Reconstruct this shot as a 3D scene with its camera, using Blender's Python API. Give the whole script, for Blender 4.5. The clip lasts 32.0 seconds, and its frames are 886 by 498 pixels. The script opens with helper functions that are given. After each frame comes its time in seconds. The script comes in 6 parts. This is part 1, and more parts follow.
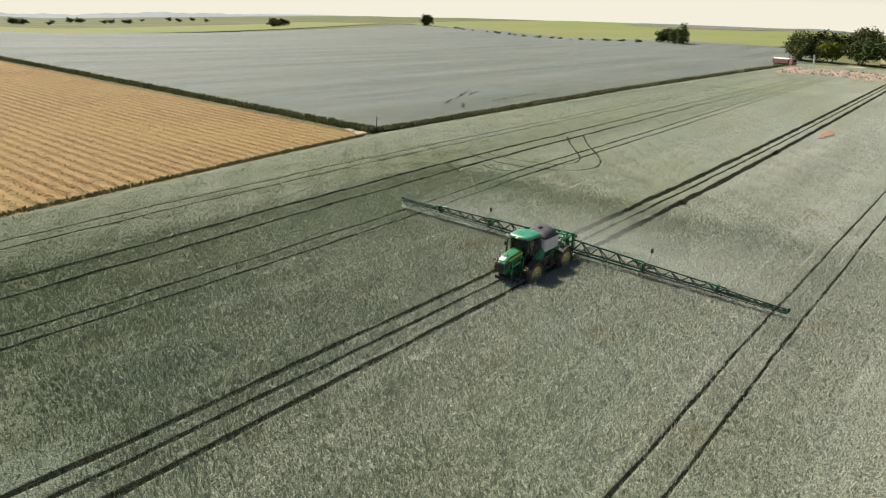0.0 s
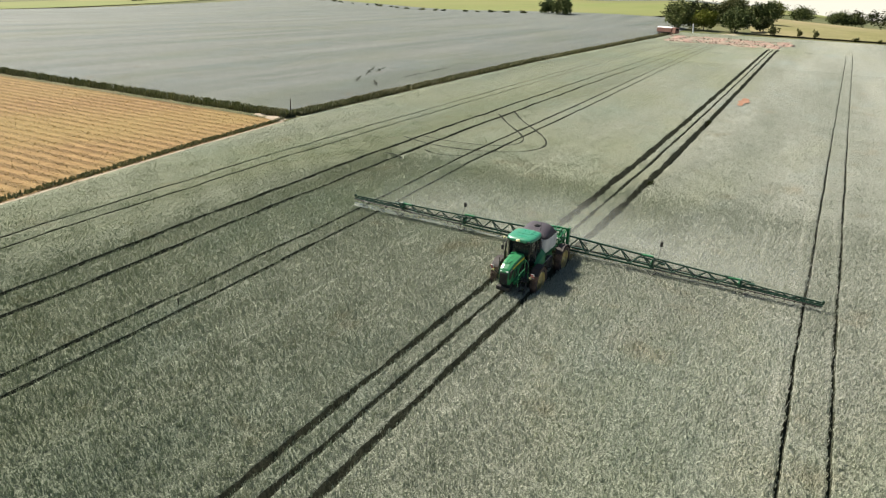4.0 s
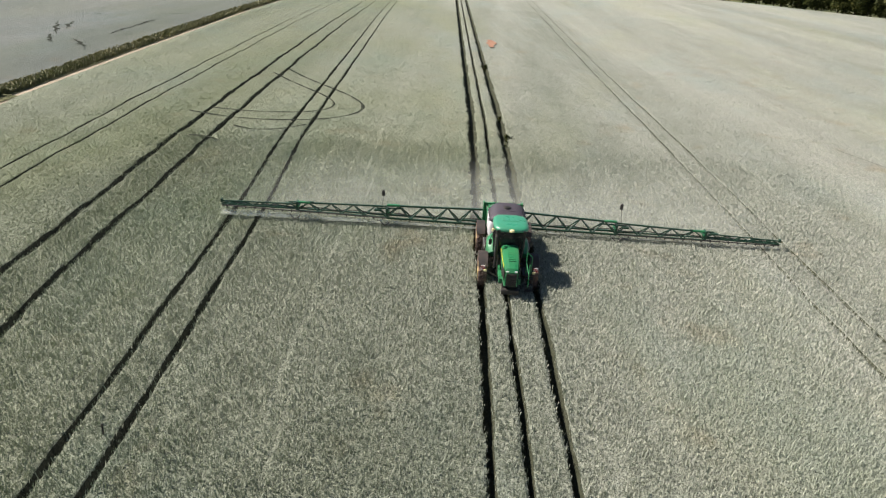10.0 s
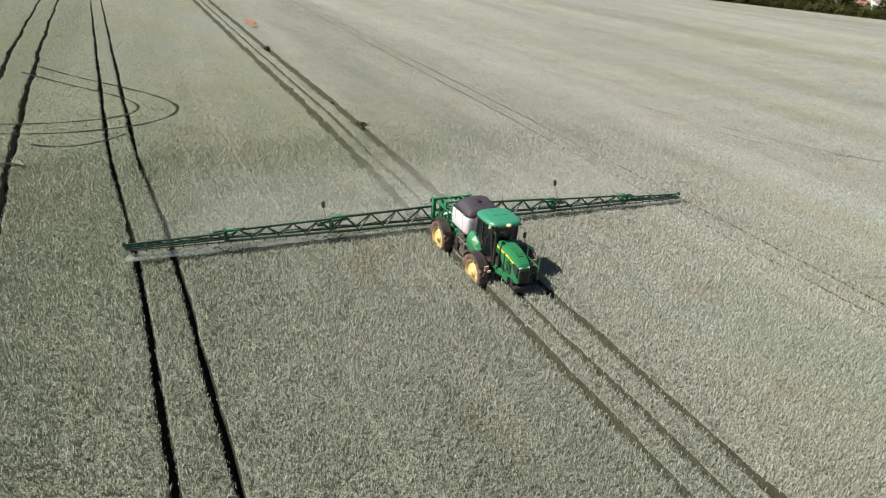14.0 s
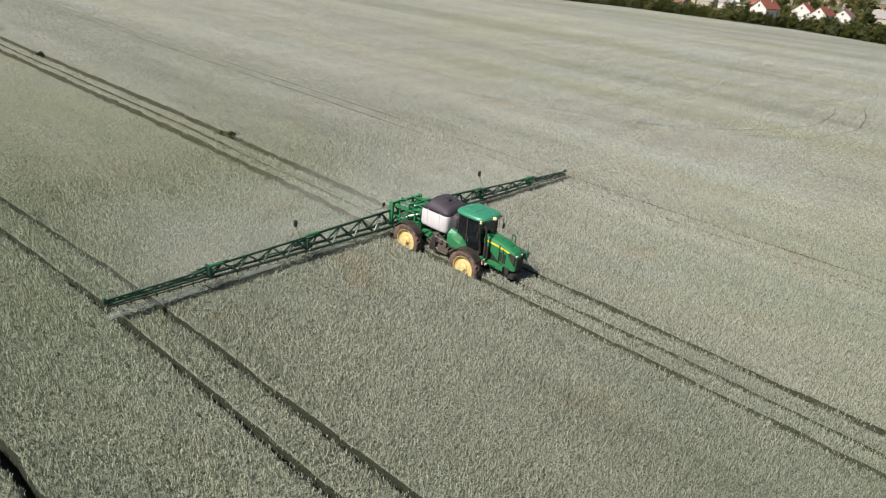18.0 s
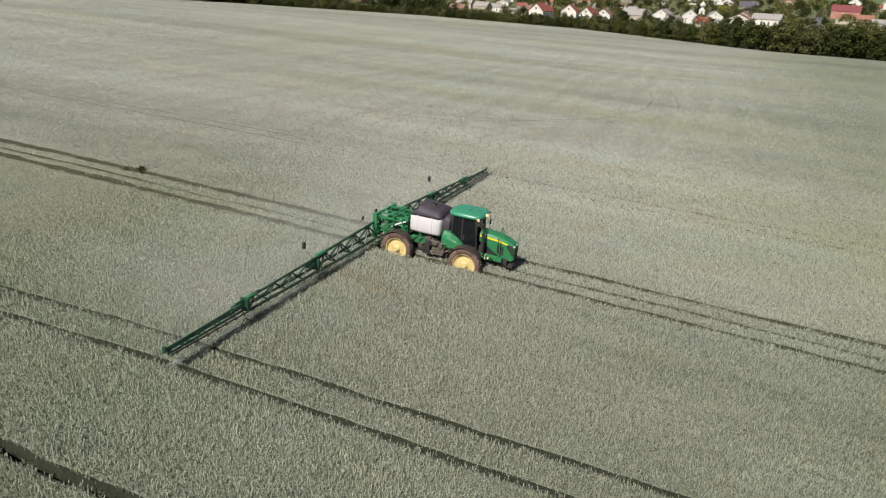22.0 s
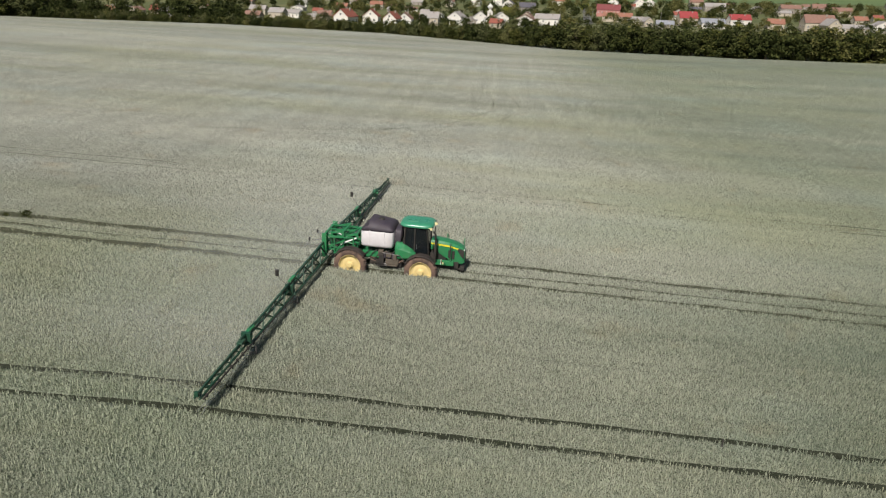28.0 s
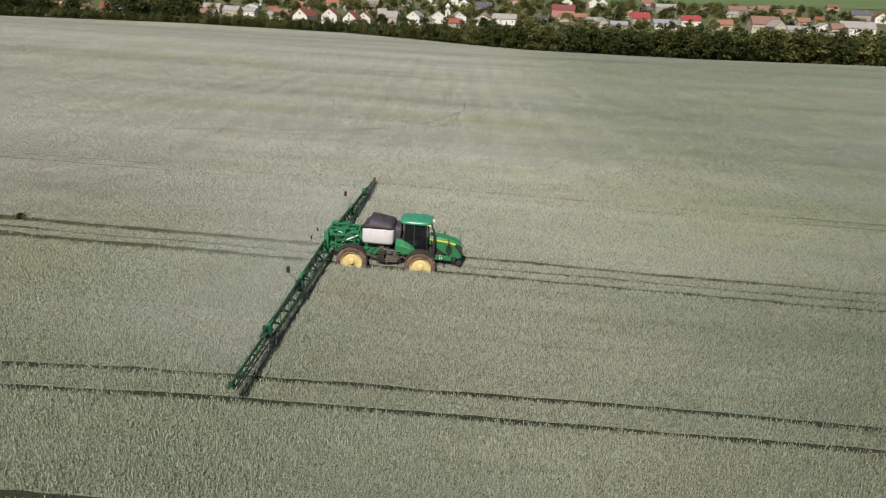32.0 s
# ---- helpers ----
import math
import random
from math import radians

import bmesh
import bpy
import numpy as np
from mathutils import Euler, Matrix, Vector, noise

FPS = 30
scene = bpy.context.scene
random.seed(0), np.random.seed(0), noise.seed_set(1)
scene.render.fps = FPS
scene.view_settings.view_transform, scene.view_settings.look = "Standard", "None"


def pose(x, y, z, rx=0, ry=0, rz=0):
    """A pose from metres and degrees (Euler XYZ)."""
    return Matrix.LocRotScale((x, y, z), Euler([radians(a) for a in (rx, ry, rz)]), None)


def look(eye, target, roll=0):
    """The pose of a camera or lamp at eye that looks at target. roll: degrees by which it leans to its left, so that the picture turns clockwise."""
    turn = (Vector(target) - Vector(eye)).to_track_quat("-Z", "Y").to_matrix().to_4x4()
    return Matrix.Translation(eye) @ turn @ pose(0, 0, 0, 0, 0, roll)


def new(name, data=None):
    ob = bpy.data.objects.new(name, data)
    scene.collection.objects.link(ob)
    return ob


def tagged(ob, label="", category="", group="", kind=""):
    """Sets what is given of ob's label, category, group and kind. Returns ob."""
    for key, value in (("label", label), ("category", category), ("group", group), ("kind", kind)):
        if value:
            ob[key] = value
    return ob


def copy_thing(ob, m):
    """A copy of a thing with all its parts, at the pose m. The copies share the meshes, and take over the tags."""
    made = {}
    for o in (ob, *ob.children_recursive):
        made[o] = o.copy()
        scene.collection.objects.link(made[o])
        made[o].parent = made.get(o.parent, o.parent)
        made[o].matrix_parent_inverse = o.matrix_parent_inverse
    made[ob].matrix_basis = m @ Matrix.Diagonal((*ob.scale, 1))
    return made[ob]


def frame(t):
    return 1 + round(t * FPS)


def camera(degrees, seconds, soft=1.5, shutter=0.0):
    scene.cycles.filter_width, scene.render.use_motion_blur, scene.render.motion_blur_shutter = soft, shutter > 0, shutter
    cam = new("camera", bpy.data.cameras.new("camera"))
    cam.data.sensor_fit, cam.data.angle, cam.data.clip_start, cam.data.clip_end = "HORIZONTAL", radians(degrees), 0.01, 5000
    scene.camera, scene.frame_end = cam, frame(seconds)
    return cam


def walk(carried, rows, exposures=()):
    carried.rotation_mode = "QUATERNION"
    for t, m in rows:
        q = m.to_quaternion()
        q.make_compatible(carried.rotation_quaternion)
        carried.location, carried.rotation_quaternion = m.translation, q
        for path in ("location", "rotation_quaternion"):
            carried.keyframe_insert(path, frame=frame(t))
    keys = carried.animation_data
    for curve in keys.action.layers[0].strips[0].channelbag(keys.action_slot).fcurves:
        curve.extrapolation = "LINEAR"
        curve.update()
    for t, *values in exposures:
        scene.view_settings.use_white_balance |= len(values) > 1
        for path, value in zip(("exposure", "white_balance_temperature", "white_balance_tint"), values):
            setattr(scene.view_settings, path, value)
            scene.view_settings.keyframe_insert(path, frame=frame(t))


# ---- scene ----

# ---------------------------------------------------------------- camera
cam = camera(66.76, 32.0, 1.2)
# seconds, eye x y z, heading, dip and lean in degrees
PATH = [
    (0.0, -21.931, 37.906, 16.226, 308.311, 18.824, 3.177),
    (1.0, -19.593, 37.156, 15.948, 306.014, 19.107, 3.170),
    (2.0, -17.364, 36.602, 15.800, 303.860, 19.518, 3.133),
    (2.5, -16.320, 36.238, 15.710, 302.541, 19.848, 3.125),
    (4.5, -11.725, 34.995, 15.383, 296.624, 20.562, 2.659),
    (5.0, -10.419, 34.595, 15.262, 294.823, 20.797, 2.602),
    (6.0, -7.808, 33.914, 15.063, 290.787, 21.504, 2.655),
    (7.0, -5.242, 33.190, 14.982, 286.308, 22.011, 2.628),
    (8.0, -2.499, 32.647, 14.921, 281.347, 22.508, 2.912),
    (9.0, 0.438, 32.051, 14.711, 275.708, 22.986, 3.294),
    (10.0, 3.117, 31.171, 14.389, 269.994, 23.236, 3.364),
    (11.0, 6.142, 29.889, 14.290, 263.414, 23.466, 3.661),
    (12.0, 9.065, 28.553, 14.085, 257.192, 23.919, 3.777),
    (13.0, 11.528, 27.262, 13.989, 251.015, 23.878, 3.752),
    (14.0, 14.220, 25.850, 13.928, 244.548, 23.949, 3.583),
    (14.5, 15.521, 25.299, 13.867, 241.388, 23.790, 3.638),
    (16.5, 20.318, 22.053, 13.774, 229.634, 23.626, 3.990),
    (17.0, 21.381, 21.422, 13.903, 226.862, 23.672, 4.020),
    (18.0, 23.473, 19.993, 14.183, 221.195, 23.589, 4.325),
    (19.0, 25.381, 18.255, 14.162, 215.751, 23.314, 4.303),
    (20.0, 26.922, 16.793, 13.898, 211.665, 22.470, 3.109),
    (21.0, 28.504, 15.166, 13.839, 207.561, 22.029, 2.608),
    (22.0, 30.008, 13.425, 13.971, 203.838, 21.766, 2.641),
    (23.0, 31.145, 11.681, 14.144, 199.966, 21.355, 2.311),
    (24.0, 31.924, 10.237, 14.295, 197.232, 21.017, 2.307),
    (24.5, 32.232, 9.643, 14.359, 196.356, 20.974, 2.298),
    (26.5, 33.239, 8.100, 14.653, 191.876, 20.880, 2.061),
    (27.0, 33.414, 7.783, 14.677, 190.168, 20.908, 2.037),
    (28.0, 33.686, 7.149, 14.708, 187.142, 20.886, 1.946),
    (29.0, 34.164, 6.606, 14.794, 184.981, 20.927, 1.909),
    (30.0, 34.596, 6.183, 14.897, 184.175, 20.942, 1.977),
    (31.0, 35.154, 5.768, 15.017, 183.726, 20.903, 2.227),
    (32.0, 35.521, 5.160, 15.051, 183.356, 20.837, 2.384),
]


def flight(row):
    t, x, y, z, yaw, dip, lean = row
    a, d = radians(yaw), radians(dip)
    way = Vector((math.cos(a) * math.cos(d), math.sin(a) * math.cos(d), -math.sin(d)))
    return t, look((x, y, z), Vector((x, y, z)) + way * 30, lean)


walk(cam, [flight(r) for r in PATH], exposures=[(0.0, 0.65, 6800, 7.5), (2.0, 0.73, 6800, 7.5), (5.0, 0.88, 6740, 9), (10.0, 0.79, 6560, 13), (15.0, 0.55, 6530, 13.5), (20.0, 0.33, 6540, 13), (26.0, 0.17, 6590, 12), (32.0, 0.12, 6590, 12)])

# ---------------------------------------------------------------- sky and sun
SUN_AZ, SUN_EL = -11.0, 48.0   # degrees from +x towards +y, and above the horizon
world = bpy.data.worlds.new("sky")
scene.world = world
world.use_nodes = True
wn = world.node_tree
sky = wn.nodes.new("ShaderNodeTexSky")
sky.sky_type = "NISHITA"
sky.sun_disc = False
sky.sun_elevation = radians(SUN_EL)
sky.sun_rotation = radians(90 - SUN_AZ)
sky.air_density, sky.dust_density, sky.ozone_density = 1.0, 0.6, 1.0
wn.links.new(sky.outputs["Color"], wn.nodes["Background"].inputs["Color"])
wn.nodes["Background"].inputs["Strength"].default_value = 0.05
sun_data = bpy.data.lights.new("sun", "SUN")
sun_data.energy, sun_data.angle, sun_data.color = 5.0, radians(0.6), (1.0, 0.955, 0.89)
sun = new("sun", sun_data)
_sd = Vector((math.cos(radians(SUN_EL)) * math.cos(radians(SUN_AZ)), math.cos(radians(SUN_EL)) * math.sin(radians(SUN_AZ)), math.sin(radians(SUN_EL))))
sun.matrix_world = look(_sd * 200, (0, 0, 0))


# ---------------------------------------------------------------- materials
def material(name, build, rough=0.8, spec=0.3):
    m = bpy.data.materials.new(name)
    m.use_nodes = True
    nt = m.node_tree
    b = nt.nodes["Principled BSDF"]
    b.inputs["Roughness"].default_value = rough
    b.inputs["Specular IOR Level"].default_value = spec
    build(nt, b)
    return m


def nd(nt, kind, **values):
    n = nt.nodes.new(kind)
    for k, val in values.items():
        n.inputs[k.replace("_", " ")].default_value = val
    return n


def ramp(nt, fac, *stops):
    r = nt.nodes.new("ShaderNodeValToRGB")
    e = r.color_ramp.elements
    while len(e) < len(stops):
        e.new(0.5)
    for el, (pos, c) in zip(e, stops):
        el.position, el.color = pos, (*c, 1)
    nt.links.new(fac, r.inputs["Fac"])
    return r.outputs["Color"]


def noise_at(nt, scale, detail=4.0, rough=0.55, stretch=None, coord="Object"):
    tc = nt.nodes.new("ShaderNodeTexCoord")
    n = nd(nt, "ShaderNodeTexNoise", Scale=scale, Detail=detail, Roughness=rough)
    if stretch:
        mp = nt.nodes.new("ShaderNodeMapping")
        mp.inputs["Scale"].default_value = stretch
        nt.links.new(tc.outputs[coord], mp.inputs["Vector"])
        nt.links.new(mp.outputs["Vector"], n.inputs["Vector"])
    else:
        nt.links.new(tc.outputs[coord], n.inputs["Vector"])
    return n.outputs["Fac"]


def mix(nt, fac, a, b, mode="MIX"):
    m = nt.nodes.new("ShaderNodeMix")
    m.data_type, m.blend_type = "RGBA", mode
    for sock, val in ((m.inputs[0], fac), (m.inputs[6], a), (m.inputs[7], b)):
        if isinstance(val, (int, float)):
            sock.default_value = val
        elif isinstance(val, tuple):
            sock.default_value = (*val, 1)
        else:
            nt.links.new(val, sock)
    return m.outputs[2]


def bumped(nt, b, height, strength=0.5, distance=0.05):
    n = nd(nt, "ShaderNodeBump", Strength=strength, Distance=distance)
    nt.links.new(height, n.inputs["Height"])
    nt.links.new(n.outputs["Normal"], b.inputs["Normal"])


def paint(name, color, rough=0.4, dirt=(0.16, 0.13, 0.09), amount=0.35, metal=0.0, spec=0.5):
    """Painted or moulded surface with dust on it at two scales."""
    def build(nt, b):
        d1 = noise_at(nt, 2.2, 5.0, 0.6)
        d2 = noise_at(nt, 28.0, 3.0, 0.6)
        k = ramp(nt, d1, (0.35, (0, 0, 0)), (0.8, (amount,) * 3))
        k2 = ramp(nt, d2, (0.4, (0, 0, 0)), (0.9, (amount * 0.6,) * 3))
        f = mix(nt, 1.0, k, k2, "ADD")
        nt.links.new(mix(nt, f, color, dirt), b.inputs["Base Color"])
        nt.links.new(ramp(nt, d1, (0.3, (rough,) * 3), (0.8, (min(1, rough + 0.3),) * 3)), b.inputs["Roughness"])
        b.inputs["Metallic"].default_value = metal
        bumped(nt, b, d2, 0.08, 0.01)
    return material(name, build, rough, spec)


def mottled(name, dark, light, scale, fine=None, rough=0.9, bump=0.4, dist=0.05, stretch=None, spec=0.15, third=None, big=0.02):
    """Earth, grass and wall surfaces: two colours over a coarse and a fine noise, and a third in wide patches."""
    def build(nt, b):
        a = noise_at(nt, scale, 6.0, 0.65, stretch)
        f = noise_at(nt, fine or scale * 9, 4.0, 0.6, stretch)
        c = mix(nt, 0.45, ramp(nt, a, (0.32, dark), (0.7, light)), ramp(nt, f, (0.3, dark), (0.72, light)))
        if third:
            p = noise_at(nt, big, 3.0, 0.6, stretch)
            c = mix(nt, ramp(nt, p, (0.42, (0, 0, 0)), (0.62, (0.8, 0.8, 0.8))), c, third)
        nt.links.new(c, b.inputs["Base Color"])
        bumped(nt, b, f, bump, dist)
    return material(name, build, rough, spec)


def crop_material(name, dark, light, pale, leafy=False, painted_shade=False):
    """Ripening cereal: blue-green leaf and paler ears, in drill-row streaks, wide drifts, olive and bluish patches and small rusty ones."""
    def build(nt, b):
        wide = noise_at(nt, 0.09, 5.0, 0.62, (1.0, 0.07, 1.0))
        green = noise_at(nt, 0.05, 4.0, 0.6, (1.0, 0.35, 1.0))
        blue = noise_at(nt, 0.09, 4.0, 0.6, (1.0, 0.5, 1.0))
        rust = noise_at(nt, 0.28, 3.0, 0.6)
        mid = noise_at(nt, 0.5, 4.0, 0.6, (1.0, 0.3, 1.0))
        fine = noise_at(nt, 5.5, 5.0, 0.7)
        grain = noise_at(nt, 17.0, 2.0, 0.6)
        c = mix(nt, 0.6, ramp(nt, mid, (0.25, dark), (0.75, light)), ramp(nt, fine, (0.3, dark), (0.72, light)))
        c = mix(nt, ramp(nt, wide, (0.36, (0, 0, 0)), (0.64, (0.68, 0.68, 0.68))), c, pale)
        c = mix(nt, ramp(nt, blue, (0.5, (0, 0, 0)), (0.72, (0.5, 0.5, 0.5))), c, (light[0] * 0.83, light[1] * 0.95, light[2] * 1.05))
        c = mix(nt, ramp(nt, green, (0.48, (0, 0, 0)), (0.72, (0.45, 0.45, 0.45))), c, (light[0] * 0.9, light[1] * 0.9, light[2] * 0.62))
        c = mix(nt, ramp(nt, rust, (0.6, (0, 0, 0)), (0.76, (0.5, 0.5, 0.5))), c, (light[0] * 0.82, light[1] * 0.66, light[2] * 0.52))
        if painted_shade:
            # colour greens and darkens eastwards, painting in lens falloff and viewing-angle shade
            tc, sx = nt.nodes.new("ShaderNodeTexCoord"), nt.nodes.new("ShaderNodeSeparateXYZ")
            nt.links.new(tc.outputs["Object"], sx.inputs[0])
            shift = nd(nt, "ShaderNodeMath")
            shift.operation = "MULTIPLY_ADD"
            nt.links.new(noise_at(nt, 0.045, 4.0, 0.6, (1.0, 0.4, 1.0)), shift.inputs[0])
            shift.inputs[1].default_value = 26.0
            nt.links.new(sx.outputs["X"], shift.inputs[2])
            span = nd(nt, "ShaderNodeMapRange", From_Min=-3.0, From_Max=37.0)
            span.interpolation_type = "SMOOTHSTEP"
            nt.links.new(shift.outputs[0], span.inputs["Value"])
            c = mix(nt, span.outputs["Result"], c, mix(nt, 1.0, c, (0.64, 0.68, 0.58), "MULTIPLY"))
            # and darkens ahead of the sprayer, near-corner falloff put into the colour too
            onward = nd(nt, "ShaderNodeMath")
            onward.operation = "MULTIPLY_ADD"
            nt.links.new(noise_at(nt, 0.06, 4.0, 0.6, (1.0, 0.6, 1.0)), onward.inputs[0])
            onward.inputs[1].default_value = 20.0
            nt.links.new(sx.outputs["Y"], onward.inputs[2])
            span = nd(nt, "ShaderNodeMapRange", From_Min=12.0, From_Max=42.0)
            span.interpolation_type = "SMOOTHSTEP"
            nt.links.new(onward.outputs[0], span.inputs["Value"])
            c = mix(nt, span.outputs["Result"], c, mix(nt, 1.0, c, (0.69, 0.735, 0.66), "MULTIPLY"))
        if leafy:
            g = nt.nodes.new("ShaderNodeNewGeometry")
            r = ramp(nt, g.outputs["Random Per Island"], (0.0, (0.6, 0.64, 0.58)), (0.5, (1.0, 1.0, 1.0)), (1.0, (1.3, 1.28, 1.22)))
            c = mix(nt, 1.0, c, r, "MULTIPLY")
            tr = nt.nodes.new("ShaderNodeBsdfTranslucent")
            mx = nt.nodes.new("ShaderNodeMixShader")
            mx.inputs[0].default_value = 0.12
            # bristly ears: the sheen of many small facets, turned part of the way up
            soft = nt.nodes.new("ShaderNodeVectorMath")
            soft.operation = "MULTIPLY_ADD"
            nt.links.new(g.outputs["Normal"], soft.inputs[0])
            soft.inputs[1].default_value, soft.inputs[2].default_value = (0.62, 0.62, 0.62), (0.0, 0.0, 0.45)
            unit = nt.nodes.new("ShaderNodeVectorMath")
            unit.operation = "NORMALIZE"
            nt.links.new(soft.outputs[0], unit.inputs[0])
            nt.links.new(unit.outputs[0], b.inputs["Normal"])
            nt.links.new(mix(nt, 1.0, c, (0.85, 1.0, 0.58), "MULTIPLY"), tr.inputs["Color"])
            nt.links.new(b.outputs["BSDF"], mx.inputs[1])
            nt.links.new(tr.outputs["BSDF"], mx.inputs[2])
            nt.links.new(mx.outputs[0], nt.nodes["Material Output"].inputs["Surface"])
        if not leafy:
            # fine noise paints shaded gaps between the ears into the sheet's colour
            c = mix(nt, 1.0, c, ramp(nt, grain, (0.37, (0.42, 0.45, 0.4)), (0.6, (1.28, 1.28, 1.28))), "MULTIPLY")
            bumped(nt, b, fine, 0.9, 0.22)
        nt.links.new(c, b.inputs["Base Color"])
    return material(name, build, 0.7, 0.12)


MAT = {
    "canopy": crop_material("wheat canopy", (0.155, 0.167, 0.128), (0.34, 0.344, 0.286), (0.422, 0.413, 0.352), painted_shade=True),
    "ears": crop_material("wheat ears and leaves", (0.188, 0.208, 0.17), (0.422, 0.424, 0.364), (0.458, 0.448, 0.392), leafy=True, painted_shade=True),
    "farcrop": crop_material("further wheat", (0.085, 0.1, 0.086), (0.175, 0.187, 0.163), (0.23, 0.232, 0.21)),
    "soil": mottled("field soil", (0.035, 0.026, 0.018), (0.085, 0.062, 0.042), 3.0),
    # near-black: the shade of the track gaps is put into this stem colour
    "stems": mottled("shade-darkened wheat stems and soil", (0.016, 0.019, 0.012), (0.04, 0.045, 0.028), 4.0, 14.0, bump=0.8, dist=0.1),
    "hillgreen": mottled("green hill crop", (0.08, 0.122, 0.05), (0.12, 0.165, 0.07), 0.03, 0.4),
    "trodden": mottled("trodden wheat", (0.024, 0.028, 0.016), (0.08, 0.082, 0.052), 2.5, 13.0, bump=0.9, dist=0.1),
    "red": mottled("red subsoil", (0.27, 0.165, 0.125), (0.46, 0.33, 0.27), 0.25, 2.2, third=(0.29, 0.25, 0.19), big=0.2, bump=0.8, dist=0.3),
    "path": mottled("pale dry earth", (0.28, 0.225, 0.16), (0.46, 0.39, 0.29), 0.8),
    "verge": mottled("rough grass", (0.075, 0.085, 0.04), (0.17, 0.165, 0.08), 0.9, 7.0, third=(0.21, 0.18, 0.095), big=0.15, bump=0.9, dist=0.3),
    "pasture": mottled("yellow-green young crop", (0.135, 0.165, 0.045), (0.205, 0.225, 0.075), 0.05, 0.6, stretch=(1.0, 0.35, 1.0), third=(0.2, 0.195, 0.075), big=0.008),
    "grass": mottled("meadow grass", (0.06, 0.078, 0.028), (0.125, 0.135, 0.055), 0.06, 0.8, third=(0.15, 0.145, 0.07), big=0.012),
    # blue-grey base colour has distance haze painted into it
    "bluehill": mottled("hill with haze in its colour", (0.19, 0.22, 0.235), (0.26, 0.29, 0.3), 0.004, 0.03),
    "hay": mottled("yellow-olive hay meadow", (0.15, 0.145, 0.055), (0.25, 0.225, 0.1), 0.08, 0.7, stretch=(1.0, 0.5, 1.0), third=(0.29, 0.24, 0.13), big=0.015),
    "asphalt": mottled("road asphalt", (0.10, 0.10, 0.095), (0.17, 0.165, 0.16), 0.4),
    "green": paint("green paint", (0.015, 0.185, 0.066), 0.26, amount=0.18),
    "roofgreen": paint("green cab roof", (0.028, 0.235, 0.125), 0.22, amount=0.12, spec=0.9),
    "boomgreen": paint("boom green", (0.005, 0.05, 0.026), 0.35, amount=0.12),
    "yellow": paint("yellow rim paint", (0.68, 0.54, 0.22), 0.5, dirt=(0.42, 0.32, 0.19), amount=0.4),
    "stripe": paint("yellow stripe", (0.75, 0.62, 0.03), 0.4, amount=0.1),
    "tyre": paint("dusty tyre rubber", (0.022, 0.019, 0.017), 0.85, dirt=(0.23, 0.145, 0.105), amount=1.0),
    "black": paint("black plastic", (0.014, 0.014, 0.014), 0.5, amount=0.25),
    "guard": paint("dusty mudguard", (0.016, 0.014, 0.013), 0.6, dirt=(0.13, 0.085, 0.06), amount=0.4),
    "tank": paint("white tank plastic", (0.64, 0.615, 0.615), 0.4, amount=0.16),
    "cover": paint("charcoal tank hood", (0.038, 0.031, 0.043), 0.55, amount=0.12),
    "steel": paint("bare steel", (0.38, 0.37, 0.36), 0.35, metal=0.8, amount=0.35),
    "muddy": paint("muddy metal", (0.045, 0.038, 0.032), 0.7, amount=0.8),
    "mudpipe": paint("earth-caked pipe", (0.16, 0.10, 0.075), 0.8, amount=0.5),
    "redbare": mottled("bare red earth", (0.25, 0.125, 0.078), (0.42, 0.245, 0.16), 0.9, 6.0, bump=0.8, dist=0.2),
    "rust": paint("faded red trailer paint", (0.3, 0.14, 0.105), 0.6, amount=0.4),
    "warnred": paint("warning red", (0.55, 0.05, 0.035), 0.4, amount=0.15),
    "white": paint("white paint", (0.78, 0.77, 0.74), 0.5, amount=0.12),
    "amber": paint("amber lens", (0.8, 0.7, 0.36), 0.2, amount=0.05),
    "lens": paint("lamp lens", (0.7, 0.7, 0.66), 0.12, amount=0.05),
    "bark": mottled("bark", (0.05, 0.04, 0.03), (0.13, 0.10, 0.075), 4.0),
}


MAT["vergegrass"] = crop_material("standing rough grass", (0.075, 0.08, 0.036), (0.17, 0.168, 0.08), (0.24, 0.205, 0.115), leafy=True)
MAT["straw"] = crop_material("cut straw", (0.25, 0.15, 0.062), (0.47, 0.31, 0.15), (0.4, 0.28, 0.12), leafy=True)


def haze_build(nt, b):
    """Glowing cream backdrop in place of bright sky haze, fading out upwards."""
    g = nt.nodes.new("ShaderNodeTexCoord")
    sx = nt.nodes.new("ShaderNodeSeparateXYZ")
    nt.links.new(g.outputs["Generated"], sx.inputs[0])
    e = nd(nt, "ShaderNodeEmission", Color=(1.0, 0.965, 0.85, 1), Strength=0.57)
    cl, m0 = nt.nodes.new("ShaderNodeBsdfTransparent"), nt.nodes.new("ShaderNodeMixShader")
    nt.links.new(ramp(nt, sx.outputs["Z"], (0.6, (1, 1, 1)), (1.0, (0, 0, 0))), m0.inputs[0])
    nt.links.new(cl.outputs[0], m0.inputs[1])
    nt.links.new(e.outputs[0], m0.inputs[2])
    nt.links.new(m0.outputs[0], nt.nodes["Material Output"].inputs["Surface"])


MAT["haze"] = material("glowing horizon backdrop", haze_build)


